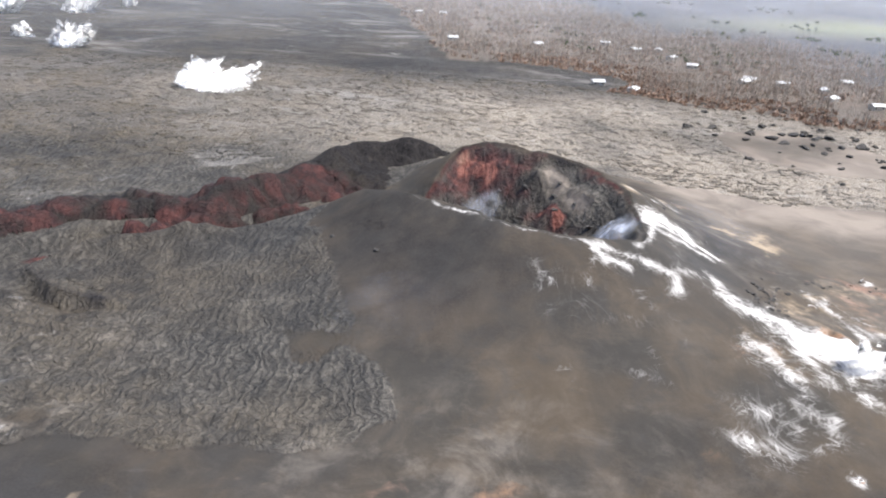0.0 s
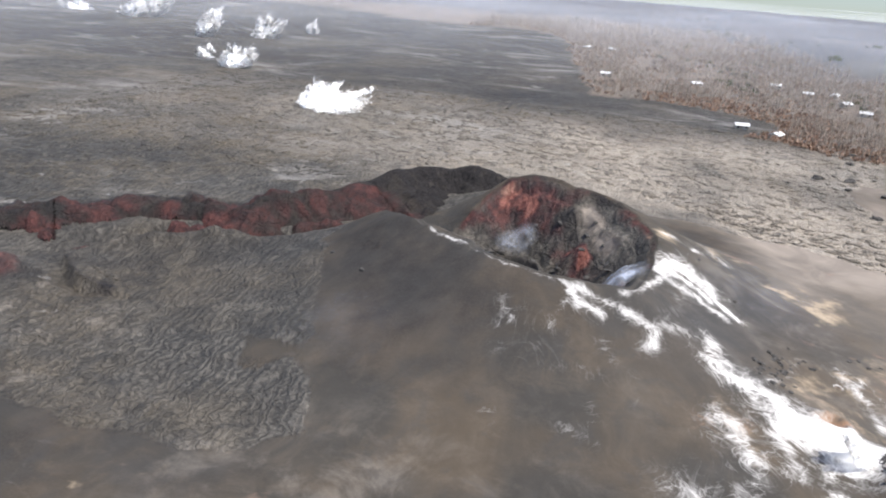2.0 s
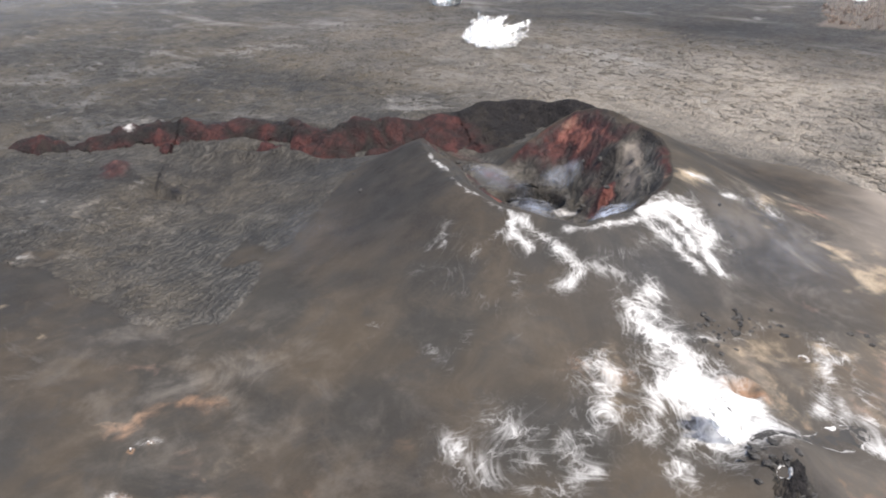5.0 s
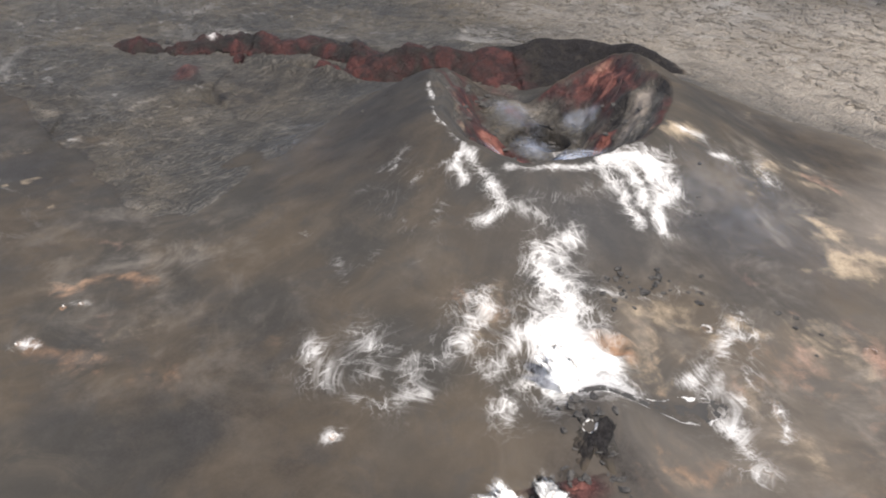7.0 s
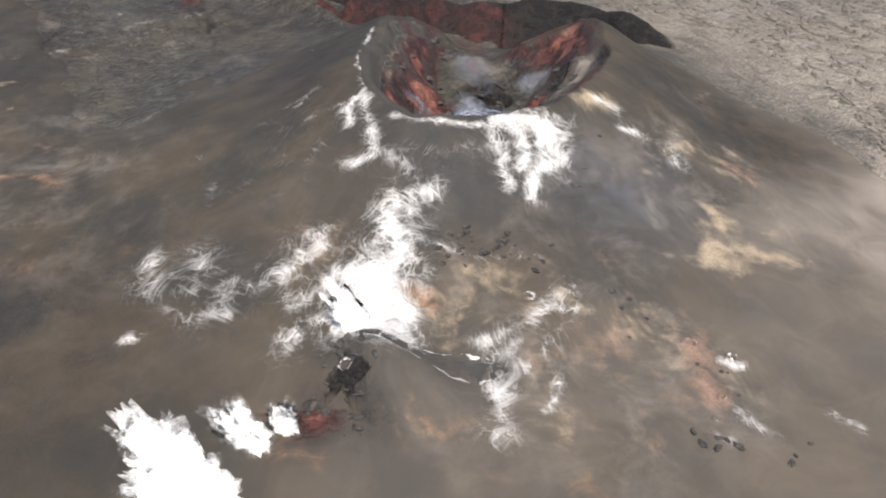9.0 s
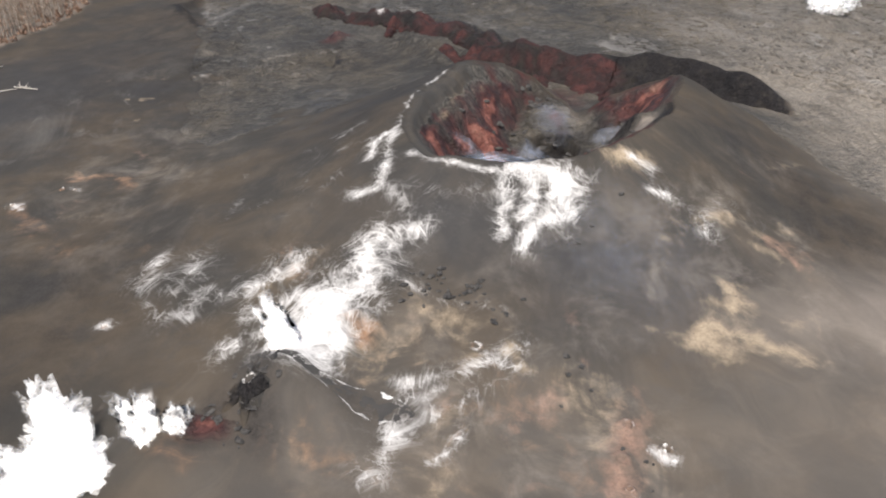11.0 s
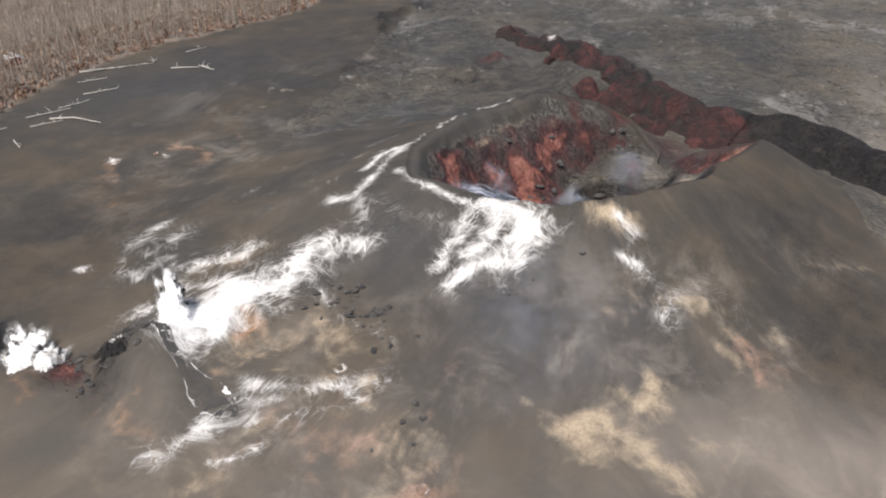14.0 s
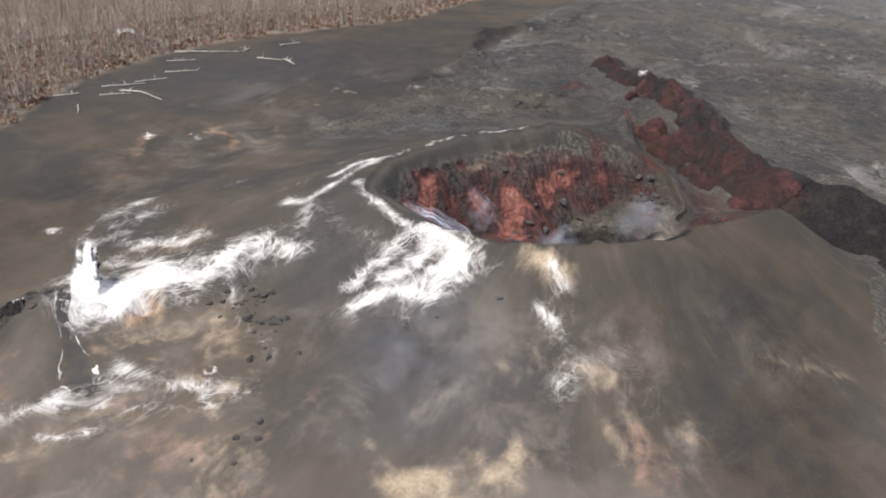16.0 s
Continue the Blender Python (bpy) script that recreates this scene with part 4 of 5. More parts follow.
def joined(name, templates, places, material_list):
    """One mesh of many copies. templates: (verts, triangles, material index) arrays; places: (template, x, y, z, turn, lean, size, height)."""
    vs, fs, ms, count = [], [], [], 0
    for k, x, y, z, turn, lean, size, tall in places:
        v, f, mi = templates[k]
        c, s = math.cos(turn), math.sin(turn)
        p = v * np.array((size, size, tall))
        p = np.stack([p[:, 0] * c - p[:, 1] * s + lean * p[:, 2], p[:, 0] * s + p[:, 1] * c, p[:, 2]], 1) + np.array((x, y, z))
        vs.append(p)
        fs.append(f + count)
        ms.append(mi)
        count += len(v)
    v, f, mi = np.concatenate(vs), np.concatenate(fs), np.concatenate(ms)
    m = bpy.data.meshes.new(name)
    m.vertices.add(len(v))
    m.vertices.foreach_set("co", v.astype(np.float32).ravel())
    m.loops.add(f.size)
    m.loops.foreach_set("vertex_index", f.astype(np.int32).ravel())
    m.polygons.add(len(f))
    m.polygons.foreach_set("loop_start", np.arange(0, f.size, 3, dtype=np.int32))
    m.polygons.foreach_set("material_index", mi.astype(np.int32))
    for q in material_list:
        m.materials.append(q)
    m.update(calc_edges=True)
    return new(name, m)


def as_template(pieces):
    """Bmeshes with their material index, as arrays of triangles."""
    vs, fs, ms, count = [], [], [], 0
    for bm, index in pieces:
        bmesh.ops.triangulate(bm, faces=bm.faces[:])
        bm.verts.index_update()
        vs += [tuple(v.co) for v in bm.verts]
        f = [[v.index + count for v in face.verts] for face in bm.faces]
        fs += f
        ms += [index] * len(f)
        count = len(vs)
        bm.free()
    return np.array(vs), np.array(fs), np.array(ms)


def tree_shapes(rng, height, limbs, sides, leaves):
    """Trunk and crown of a dead tree: a leaning tapered trunk, bare limbs with twigs, and a few withered tufts."""
    trunk, crown = bmesh.new(), bmesh.new()
    bend = (rng.uniform(-0.08, 0.08) * height, rng.uniform(-0.08, 0.08) * height)
    spine = [(bend[0] * t * t, bend[1] * t * t, height * t - (0.4 if t == 0 else 0)) for t in (0, 0.3, 0.65, 1.0)]
    thick = 0.018 * height + 0.06
    tube(trunk, spine, [thick, thick * 0.8, thick * 0.5, thick * 0.15], sides)
    for k in range(limbs):
        t = 0.35 + 0.6 * k / limbs + rng.uniform(-0.04, 0.04)
        a = k * 2.4 + rng.uniform(-0.5, 0.5)
        start = Vector((bend[0] * t * t, bend[1] * t * t, height * t))
        length = height * (0.34 - 0.2 * t) * rng.uniform(0.7, 1.3)
        end = start + Vector((math.cos(a), math.sin(a), rng.uniform(0.5, 1.1))) * length
        tube(crown, [start, (start + end) / 2 + Vector((0, 0, -0.05 * length)), end], [thick * 0.4, thick * 0.25, thick * 0.06], 3)
        for j in range(leaves):
            b = start.lerp(end, rng.uniform(0.5, 1.0))
            u = Vector((rng.uniform(-1, 1), rng.uniform(-1, 1), rng.uniform(-0.2, 1))) * length * 0.45
            w = Vector((rng.uniform(-1, 1), rng.uniform(-1, 1), rng.uniform(-1, 1))) * 0.16
            crown.faces.new([crown.verts.new(q) for q in (b, b + u * 0.5 + w, b + u)])
    return trunk, crown


def bush_shape(rng, blades):
    bm = bmesh.new()
    for k in range(blades):
        a, r = rng.uniform(0, 6.3), rng.uniform(0, 0.8)
        b = Vector((math.cos(a) * r, math.sin(a) * r, rng.uniform(0, 0.5)))
        u = Vector((rng.uniform(-0.5, 0.5), rng.uniform(-0.5, 0.5), rng.uniform(0.2, 0.7)))
        w = Vector((rng.uniform(-1, 1), rng.uniform(-1, 1), 0)).normalized() * 0.18
        bm.faces.new([bm.verts.new(q) for q in (b - w, b + w, b + u + w * 0.6, b + u - w * 0.6)])
    return bm


# ---- houses ----
def house(walls):
    """A small gabled house: walls, overhanging roof, door and windows."""
    top = new("house")
    bm = bmesh.new()
    lx, ly, h, rise = 4.6, 3.3, 2.7, 1.3
    base = [bm.verts.new(p) for p in ((-lx, -ly, -0.6), (lx, -ly, -0.6), (lx, ly, -0.6), (-lx, ly, -0.6))]
    up = [bm.verts.new(p) for p in ((-lx, -ly, h), (lx, -ly, h), (lx, ly, h), (-lx, ly, h))]
    peak = [bm.verts.new((-lx, 0, h + rise)), bm.verts.new((lx, 0, h + rise))]
    for j in range(4):
        if j % 2 == 0:
            bm.faces.new((base[j], base[j + 1], up[j + 1], up[j]))
    bm.faces.new((base[1], base[2], up[2], peak[1], up[1]))
    bm.faces.new((base[3], base[0], up[0], peak[0], up[3]))
    part("wall", bm, walls, top)
    bm = bmesh.new()
    for side in (-1, 1):
        a = [(-lx - 0.6, 0, h + rise + 0.02), (lx + 0.6, 0, h + rise + 0.02), (lx + 0.6, side * (ly + 0.7), h - 0.22), (-lx - 0.6, side * (ly + 0.7), h - 0.22)]
        lowv, high = [bm.verts.new(p) for p in a], [bm.verts.new((p[0], p[1], p[2] + 0.16)) for p in a]
        bm.faces.new(high)
        bm.faces.new(lowv[::-1])
        for j in range(4):
            bm.faces.new((lowv[j], lowv[(j + 1) % 4], high[(j + 1) % 4], high[j]))
    part("roof", bm, ROOF, top, "white metal gable roof")
    for name, x, w, z0, z1, mat in (("door", 0.8, 0.95, 0.0, 2.05, BARK), ("window", -2.8, 1.3, 0.9, 2.0, GLASS), ("window", 2.8, 1.3, 0.9, 2.0, GLASS)):
        for side in (-1, 1):
            bm = bmesh.new()
            bmesh.ops.create_cube(bm, size=1)
            bmesh.ops.scale(bm, vec=(w, 0.08, z1 - z0), verts=bm.verts)
            bmesh.ops.translate(bm, vec=(x * side, side * (ly + 0.02), (z0 + z1) / 2), verts=bm.verts)
            part(name, bm, mat, top)
    return top


HOUSES = [(-3, 786, 10), (-49, 1015, 30), (-17, 1018, -20), (82, 790, 25), (206, 752, 40), (216, 716, -15), (114, 614, 5), (134, 578, 60), (181, 797, 15),
          (250, 662, -30), (157, 836, 0), (205, 802, 70), (241, 648, 20), (270, 642, -10), (281, 577, 35), (302, 552, 10), (292, 612, 80), (330, 660, 0)]
first = house(SIDING)
for k, (x, y, turn) in enumerate(HOUSES):
    m = pose(x, y, land(x, y) + 0.3, 0, 0, turn)
    ob = first if k == 0 else copy_thing(first, m)
    ob.matrix_basis = m
    tagged(ob, "small pale house with a white metal roof among dead trees", "house", "houses in the dead woods")
red_house = house(RED_SIDING)
red_house.matrix_basis = pose(-70, -30, land(-70, -30) + 0.3, 0, 0, 55)
tagged(red_house, "brick-red house with a white roof amid bare trunks", "house")

# ---- woods ----
rng = random.Random(5)
far_trees = [as_template([(a, 0), (b, 1)]) for a, b in (tree_shapes(rng, 1.0 * h, 5, 3, 3) for h in (7, 8, 9, 10, 11, 8))]
near_trees = [as_template([(a, 0), (b, 1)]) for a, b in (tree_shapes(rng, h, 8, 4, 4) for h in (9, 11, 13, 10, 12, 8))]
bushes = [as_template([(bush_shape(rng, 16), 0)]) for _ in range(4)]


def scatter(count, x0, x1, y0, y1, keep, seed):
    r = np.random.RandomState(seed)
    x, y = r.uniform(x0, x1, count), r.uniform(y0, y1, count)
    ok = keep(x, y)
    return x[ok], y[ok]


def planted(xs, ys, kinds, low, high, rng):
    zs = land_many(xs, ys)
    out = []
    for x, y, z in zip(xs, ys, zs):
        s = rng.uniform(low, high)
        out.append((rng.randrange(kinds), x, y, z, rng.uniform(0, 6.28), rng.uniform(-0.1, 0.1), s, s * rng.uniform(0.85, 1.2)))
    return out


def north_side(low, high):
    def inside(x, y):
        d, i, s = near_line(x, y, WOOD_NORTH)
        return (d * s + 14 * fbm(x, y, 60, 3) > low) & (d * s < high) & (vnoise(x / 26, y / 26) > 0.25)
    return inside


def south_side(low, high):
    def inside(x, y):
        d, i, s = near_line(x, y, WOOD_SOUTH)
        return (d * s + 5 * fbm(x, y, 25, 3) > low) & (d * s < high)
    return inside


xs, ys = scatter(21000, -250, 600, 480, 1350, north_side(4, 300), 1)
tagged(joined("dead_woods", far_trees, planted(xs, ys, 6, 0.8, 1.5, rng), [BARK, TWIGS]), "far woods of bare grey-brown dead trees", "dead woods", kind="stuff")
xs, ys = scatter(11000, -250, 600, 480, 1250, north_side(0, 280), 2)
tagged(joined("scorched_scrub", bushes, planted(xs, ys, 4, 1.2, 3.4, rng), [RUSSET]), "reddish-brown scorched scrub between dead trees", "scrub", kind="stuff")
xs, ys = scatter(14000, 40, 600, 420, 900, north_side(-6, 38), 12)
tagged(joined("scorched_scrub", bushes, planted(xs, ys, 4, 1.2, 3.2, rng), [SCORCHED]), "russet scorched scrub in front of the far woods", "scrub", kind="stuff")
xs, ys = scatter(2600, -250, 700, 620, 1400, north_side(90, 700), 3)
ok = vnoise(xs / 60 + 5, ys / 60) > 0.62
tagged(joined("green_scrub", bushes, planted(xs[ok], ys[ok], 4, 2.0, 4.5, rng), [GREEN]), "patches of surviving green scrub", "scrub", kind="stuff")
xs, ys = scatter(9000, -420, 170, -170, 90, south_side(5, 190), 4)
tagged(joined("dead_woods", near_trees, planted(xs, ys, 6, 0.7, 1.15, rng), [GREY_BARK, BROWN_TWIGS]), "dense stand of bare bleached dead trees", "dead woods", kind="stuff")
xs, ys = scatter(12000, -420, 170, -170, 90, south_side(0, 60), 6)
tagged(joined("scorched_scrub", bushes, planted(xs, ys, 4, 0.9, 2.6, rng), [SCORCHED]), "russet scorched scrub along the lava edge", "scrub", kind="stuff")

kinds = []
for h in (9, 11, 12):
    a, b = tree_shapes(rng, h, 9, 6, 5)
    top = new("dead_tree")
    part("trunk", a, GREY_BARK, top)
    part("crown", b, BROWN_TWIGS, top, "bare crown of dry twigs")
    tagged(top, "bare bleached dead tree at the edge of the lava", "dead tree", "dead trees along the lava edge")
    kinds.append(top)
xs, ys = scatter(700, -210, 100, -20, 75, south_side(0, 9), 8)
for k, (x, y) in enumerate(zip(xs[:75], ys[:75])):
    m = pose(x, y, land(x, y), rng.uniform(-7, 7), rng.uniform(-7, 7), rng.uniform(0, 360))
    ob = kinds[k] if k < 3 else copy_thing(kinds[k % 3], m)
    ob.matrix_basis = m

# ---- fallen trunks ----
def fallen(points, thick, stubs, seed):
    r = random.Random(seed)
    top = new("fallen_trunk")
    line = [(x, y, land(x, y) + thick) for x, y in points]
    line = [tuple(p) for p in resampled(line, 2.5)]
    mid = Vector(line[0])
    bm = bmesh.new()
    tube(bm, [Vector(p) - mid + Vector((r.uniform(-0.2, 0.2), r.uniform(-0.2, 0.2), r.uniform(0, 0.15))) for p in line], [thick * (1 - 0.65 * k / len(line)) for k in range(len(line))], 6)
    part("trunk", bm, DRIFT, top)
    for k in range(stubs):
        bm = bmesh.new()
        b = Vector(line[r.randrange(1, len(line))]) - mid
        a = r.uniform(0, 6.28)
        tip = b + Vector((math.cos(a), math.sin(a), r.uniform(0.2, 0.7))) * r.uniform(1.5, 3.5)
        tube(bm, [b, b.lerp(tip, 0.5) + Vector((0, 0, 0.2)), tip], [thick * 0.5, thick * 0.35, thick * 0.1], 5)
        part("branch", bm, DRIFT, top)
    top.location = mid
    return tagged(top, "white bleached fallen trunk lying on dark lava", "fallen tree", "fallen trunks on the lava")


for k, (points, thick) in enumerate([([(-64, 12), (-75, 22), (-88, 35)], 0.45), ([(-88, 35), (-95, 33)], 0.35), ([(-84, 48), (-89, 60)], 0.35), ([(-91, 61), (-87, 69)], 0.35), ([(-92, 58), (-88, 66)], 0.3),
                                     ([(28, 30), (18, 35), (10, 38)], 0.4), ([(-4, 46), (-8, 54), (-6, 67)], 0.4), ([(-2, 36), (-18, 44)], 0.3), ([(-16, 40), (-30, 44)], 0.3), ([(-36, 36), (-48, 44)], 0.3),
                                     ([(6, 45), (-4, 52)], 0.28), ([(20, 50), (26, 58)], 0.25), ([(-50, 22), (-60, 30)], 0.3), ([(-110, 40), (-122, 44)], 0.3)]):
    fallen(points, thick, 3, 20 + k)

# ---- loose lava ----
def block_shape(rng):
    bm = bmesh.new()
    bmesh.ops.create_icosphere(bm, subdivisions=2, radius=0.5)
    for v in bm.verts:
        v.co *= 1 + 0.7 * noise.noise(v.co * 2.6 + Vector((0, seed_shift, 0))) + 0.12 * rng.uniform(-1, 1)
        v.co.x *= 1.35
        v.co.z *= 0.7
    return bm


blocks = []
for k in range(5):
    seed_shift = 3.7 * k
    m = bpy.data.meshes.new("lava_block")
    bm = block_shape(rng)
    bm.to_mesh(m)
    bm.free()
    m.materials.append(BLOCK)
    blocks.append(m)


def lay_block(x, y, size, label, group):
    ob = new("lava_block", blocks[rng.randrange(5)])
    ob.matrix_basis = pose(x, y, land(x, y) + size * 0.12, rng.uniform(-15, 15), rng.uniform(-15, 15), rng.uniform(0, 360)) @ Matrix.Diagonal((size * rng.uniform(0.8, 1.5), size, size * rng.uniform(0.6, 1.0), 1))
    tagged(ob, label, "lava block", group)


for k in range(70):
    x, y = rng.gauss(226, 34), rng.gauss(462, 34)
    lay_block(x, y, rng.uniform(1.6, 5.0), "rough black lava block on the pale ash plain", "lava blocks on the plain")
for cx, cy, sx, sy, count in ((98, 210, 3, 3, 12), (101, 218, 2, 4, 10), (109, 224, 3, 2, 8), (127, 236, 3, 3, 6), (160, 242, 7, 6, 8), (125, 173, 4, 3, 14), (132, 163, 4, 3, 10), (166, 228, 4, 4, 4), (99, 212, 3, 4, 16), (120, 175, 1.8, 1.5, 12), (134, 171, 2.5, 1.2, 8)):
    for k in range(count):
        lay_block(rng.gauss(cx, sx), rng.gauss(cy, sy), rng.uniform(0.4, 1.5), "jagged black lava block lying on ash", "lava blocks by the cone")
for cx, cy in ((78, 262), (86, 252), (90, 247), (-35, 225), (-20, 213), (164, 226)):
    lay_block(cx, cy, rng.uniform(0.9, 1.5), "lone dark lava bomb on smooth ash", "lava bombs on the flank")


def slab_shape(rng):
    """A broken, slightly domed plate of crust."""
    bm = bmesh.new()
    sides = 6
    outline = [(math.cos(2 * math.pi * j / sides) * rng.uniform(0.7, 1.15), math.sin(2 * math.pi * j / sides) * rng.uniform(0.22, 0.4)) for j in range(sides)]
    low = [bm.verts.new((x, y, -0.5)) for x, y in outline]
    high = [bm.verts.new((x * 0.92, y * 0.9, 0.16 + rng.uniform(-0.05, 0.05))) for x, y in outline]
    mid = bm.verts.new((0, 0, 0.26))
    for j in range(sides):
        bm.faces.new((low[j], low[(j + 1) % sides], high[(j + 1) % sides], high[j]))
        bm.faces.new((high[j], high[(j + 1) % sides], mid))
    return bm


slabs = [as_template([(slab_shape(rng), k % 2)]) for k in range(8)]


def lay_slabs(name, count, x0, x1, y0, y1, keep, low, high, heading, seed, label):
    xs, ys = scatter(count, x0, x1, y0, y1, keep, seed)
    zs = ground(xs, ys)
    turn = heading(xs, ys)
    places = []
    for x, y, z, a in zip(xs, ys, zs, turn):
        s = rng.uniform(low, high)
        places.append((rng.randrange(8), x, y, z + 0.05 * s, a + rng.gauss(0, 0.6), rng.uniform(-0.25, 0.25), s, s * rng.uniform(0.15, 0.42)))
    ob = joined(name, slabs, places, [EARTH, EARTH])
    co = np.empty(len(ob.data.vertices) * 3, np.float32)
    ob.data.vertices.foreach_get("co", co)
    co = co.reshape(-1, 3).astype(float)
    spread(ob.data, dict(lava=np.ones(len(co)), pale=0.6 * pale_share(co[:, 0], co[:, 1])))
    tagged(ob, label, "lava slabs", kind="stuff")


def on_crust(x, y):
    c, d = cone(x, y)
    r, e = rampart(x, y)
    g = ground(x, y)
    return (lava_cover(x, y) > 0.6) & ~((d < 90) & (c > g - 0.3)) & ~((np.abs(e) < 30) & (r > g - 0.3)) & (woods(x, y) < 0.3) & (near_line(x, y, CHANNEL)[0] > 12)


lay_slabs("lava_slabs", 7500, -300, 330, 325, 580, on_crust, 0.8, 3.8, lambda x, y: 0.25 + 0.9 * fbm(x, y, 70, 2), 31, "pale broken plates of lava crust on the plain")
LOBES = [(-27, 151), (-58, 152), (-92, 146), (-60, 183), (-35, 196), (-96, 178), (-126, 168), (-60, 222), (-110, 212), (-140, 150)]


def ropy_sheet():
    """The nearest flow: lobes of ropy folds, each curled round its own middle, with a lip along the ash."""
    X, Y = np.meshgrid(np.arange(-126, -3, 0.42), np.arange(126, 232, 0.42), indexing="ij")
    wx, wy = X + 9 * fbm(X, Y, 30, 4), Y + 9 * fbm(X + 50, Y, 30, 4)
    reach = np.sort(np.stack([np.hypot((wx - cx) * 0.8, wy - cy) for cx, cy in LOBES]), axis=0)
    run = reach[0] + 1.4 * fbm(X, Y, 5, 3)
    fold = np.abs(np.sin(np.pi * run / 1.9)) ** 0.8
    seam = step(1.6, 0.2, reach[1] - reach[0])
    share = lava_cover(X, Y)
    c, d = cone(X, Y)
    g = ground(X, Y)
    Z = g + 0.45 * step(0.3, 0.98, share) - 0.2 + (0.22 * (fold - 0.5) * np.clip(0.6 + 0.9 * fbm(X, Y, 14, 3), 0.1, 1.3) + 0.3 * fbm(X, Y, 2.5, 3) + 0.55 * fbm(X, Y, 9, 3)) * share - 0.8 * seam * share - 1.2 * step(-1.0, 0.3, c - g) * step(92, 88, d)
    ok = (share > 0.25) & ~((d < 90) & (c > g + 1.0)) & (near_line(X, Y, SCAR)[0] > 7)
    cell = ok[:-1, :-1] & ok[1:, :-1] & ok[1:, 1:] & ok[:-1, 1:]
    m, v = grid_mesh("ropy_lava", X, Y, Z, cell)
    values = cover(v[:, 0], v[:, 1], "plain")
    # painted shade: strongest down in the troughs and along the lobe seams
    crease_shade = np.clip(step(0.42, 0.08, fold) * np.clip(0.3 + 0.6 * fbm(X, Y, 9, 3), 0, 0.65) + 0.4 * seam, 0, 0.7)
    used = np.zeros(X.shape, bool)
    for a in (slice(None, -1), slice(1, None)):
        for b in (slice(None, -1), slice(1, None)):
            used[a, b] |= cell
    values["crease_shade"] = crease_shade[used]
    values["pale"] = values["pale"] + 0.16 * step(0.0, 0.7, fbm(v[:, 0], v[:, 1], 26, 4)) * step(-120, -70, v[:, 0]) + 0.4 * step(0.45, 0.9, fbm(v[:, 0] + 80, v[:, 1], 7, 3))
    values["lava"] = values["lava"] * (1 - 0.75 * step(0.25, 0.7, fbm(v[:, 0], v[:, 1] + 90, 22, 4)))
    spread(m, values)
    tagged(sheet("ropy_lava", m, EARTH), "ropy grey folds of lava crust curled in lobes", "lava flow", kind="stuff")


ropy_sheet()
lay_slabs("lava_slabs", 4000, -420, -150, 120, 420, on_crust, 0.8, 2.6, lambda x, y: 1.2 * fbm(x, y, 60, 2), 33, "broken grey plates of the western lava plain")


# the plates nearest to the cone lie singly
crust = tagged(new("broken_crust"), "field of loose pale lava plates behind the cone", "lava crust")
crust.location = (50, 345, land(50, 345))
plates = []
for k in range(8):
    m = bpy.data.meshes.new("crust_plate")
    bm = slab_shape(rng)
    bm.to_mesh(m)
    bm.free()
    m.materials.append(EARTH)
    spread(m, dict(lava=np.ones(len(m.vertices)), pale=np.full(len(m.vertices), 0.25 + 0.09 * k)))
    plates.append(m)
xs, ys = scatter(900, -60, 170, 338, 384, on_crust, 41)
for x, y in zip(xs[:280], ys[:280]):
    ob = new("crust_plate", plates[rng.randrange(8)])
    ob.parent = crust
    s = rng.uniform(1.2, 3.6)
    ob.matrix_basis = Matrix.Translation(-crust.location) @ pose(x, y, float(ground(np.array([x]), np.array([y]))[0]) + 0.08 * s, rng.uniform(-12, 12), rng.uniform(-12, 12), rng.uniform(-25, 40)) @ Matrix.Diagonal((s, s, s * rng.uniform(0.3, 0.6), 1))

# ---- spatter vent ----
vent = tagged(new("spatter_vent"), "black spatter vent with drips and a grey lava tongue", "spatter vent")
vent.location = (124, 175, land(124, 175))


def vent_piece(name, X, Y, Z, values, label):
    m, v = grid_mesh(name, X, Y, Z)
    spread(m, {k: np.full(len(v), c) if np.isscalar(c) else c for k, c in values.items()})
    ob = sheet(name, m, EARTH, vent)
    ob.matrix_parent_inverse = Matrix.Translation(-vent.location)
    tagged(ob, label)


A, F = np.meshgrid(np.linspace(-np.pi, np.pi, 181), np.linspace(0, 1, 46), indexing="ij")
reach = 4.2 + 2.0 * fbm(6 * A, 0 * A, 3, 3) + 4.5 * np.exp(-((A + 0.05) / 0.22) ** 2) + 2.0 * np.exp(-((A - 1.3) / 0.3) ** 2)
X, Y = 127 + reach * F * np.cos(A), 171.5 + reach * F * np.sin(A)
hole = np.hypot(X - 126, Y - 172)
Z = land_many(X.ravel(), Y.ravel()).reshape(X.shape) + (1 - F) ** 0.7 * 1.1 + (1.7 * (ridged(X, Y, 2.6, 3) - 0.55) + 0.5 * fbm(X, Y, 1.2, 2)) * step(1.0, 0.75, F) - 2.4 * np.exp(-(hole / 0.9) ** 2) - 0.4 * step(0.9, 1.0, F)
vent_piece("spatter_mound", X, Y, Z, dict(dark=0.85 * step(1.0, 0.35, F + 0.55 * fbm(X, Y, 3, 4)).ravel(), white=(1.5 * np.exp(-((hole - 1.0) / 0.35) ** 2)).ravel()), "jagged black spatter mound with a white-lipped hole")
line = resampled([(118, 177, 0.8), (121, 180, 1.6), (124.5, 184, 1.3), (126.5, 188.5, 1.6), (129, 193, 3.2), (131.5, 198, 4.0), (132.8, 201, 2.6), (133.5, 203, 0.6)], 0.4)
way = np.gradient(line[:, :2], axis=0)
way = way / np.hypot(way[:, 0], way[:, 1])[:, None]
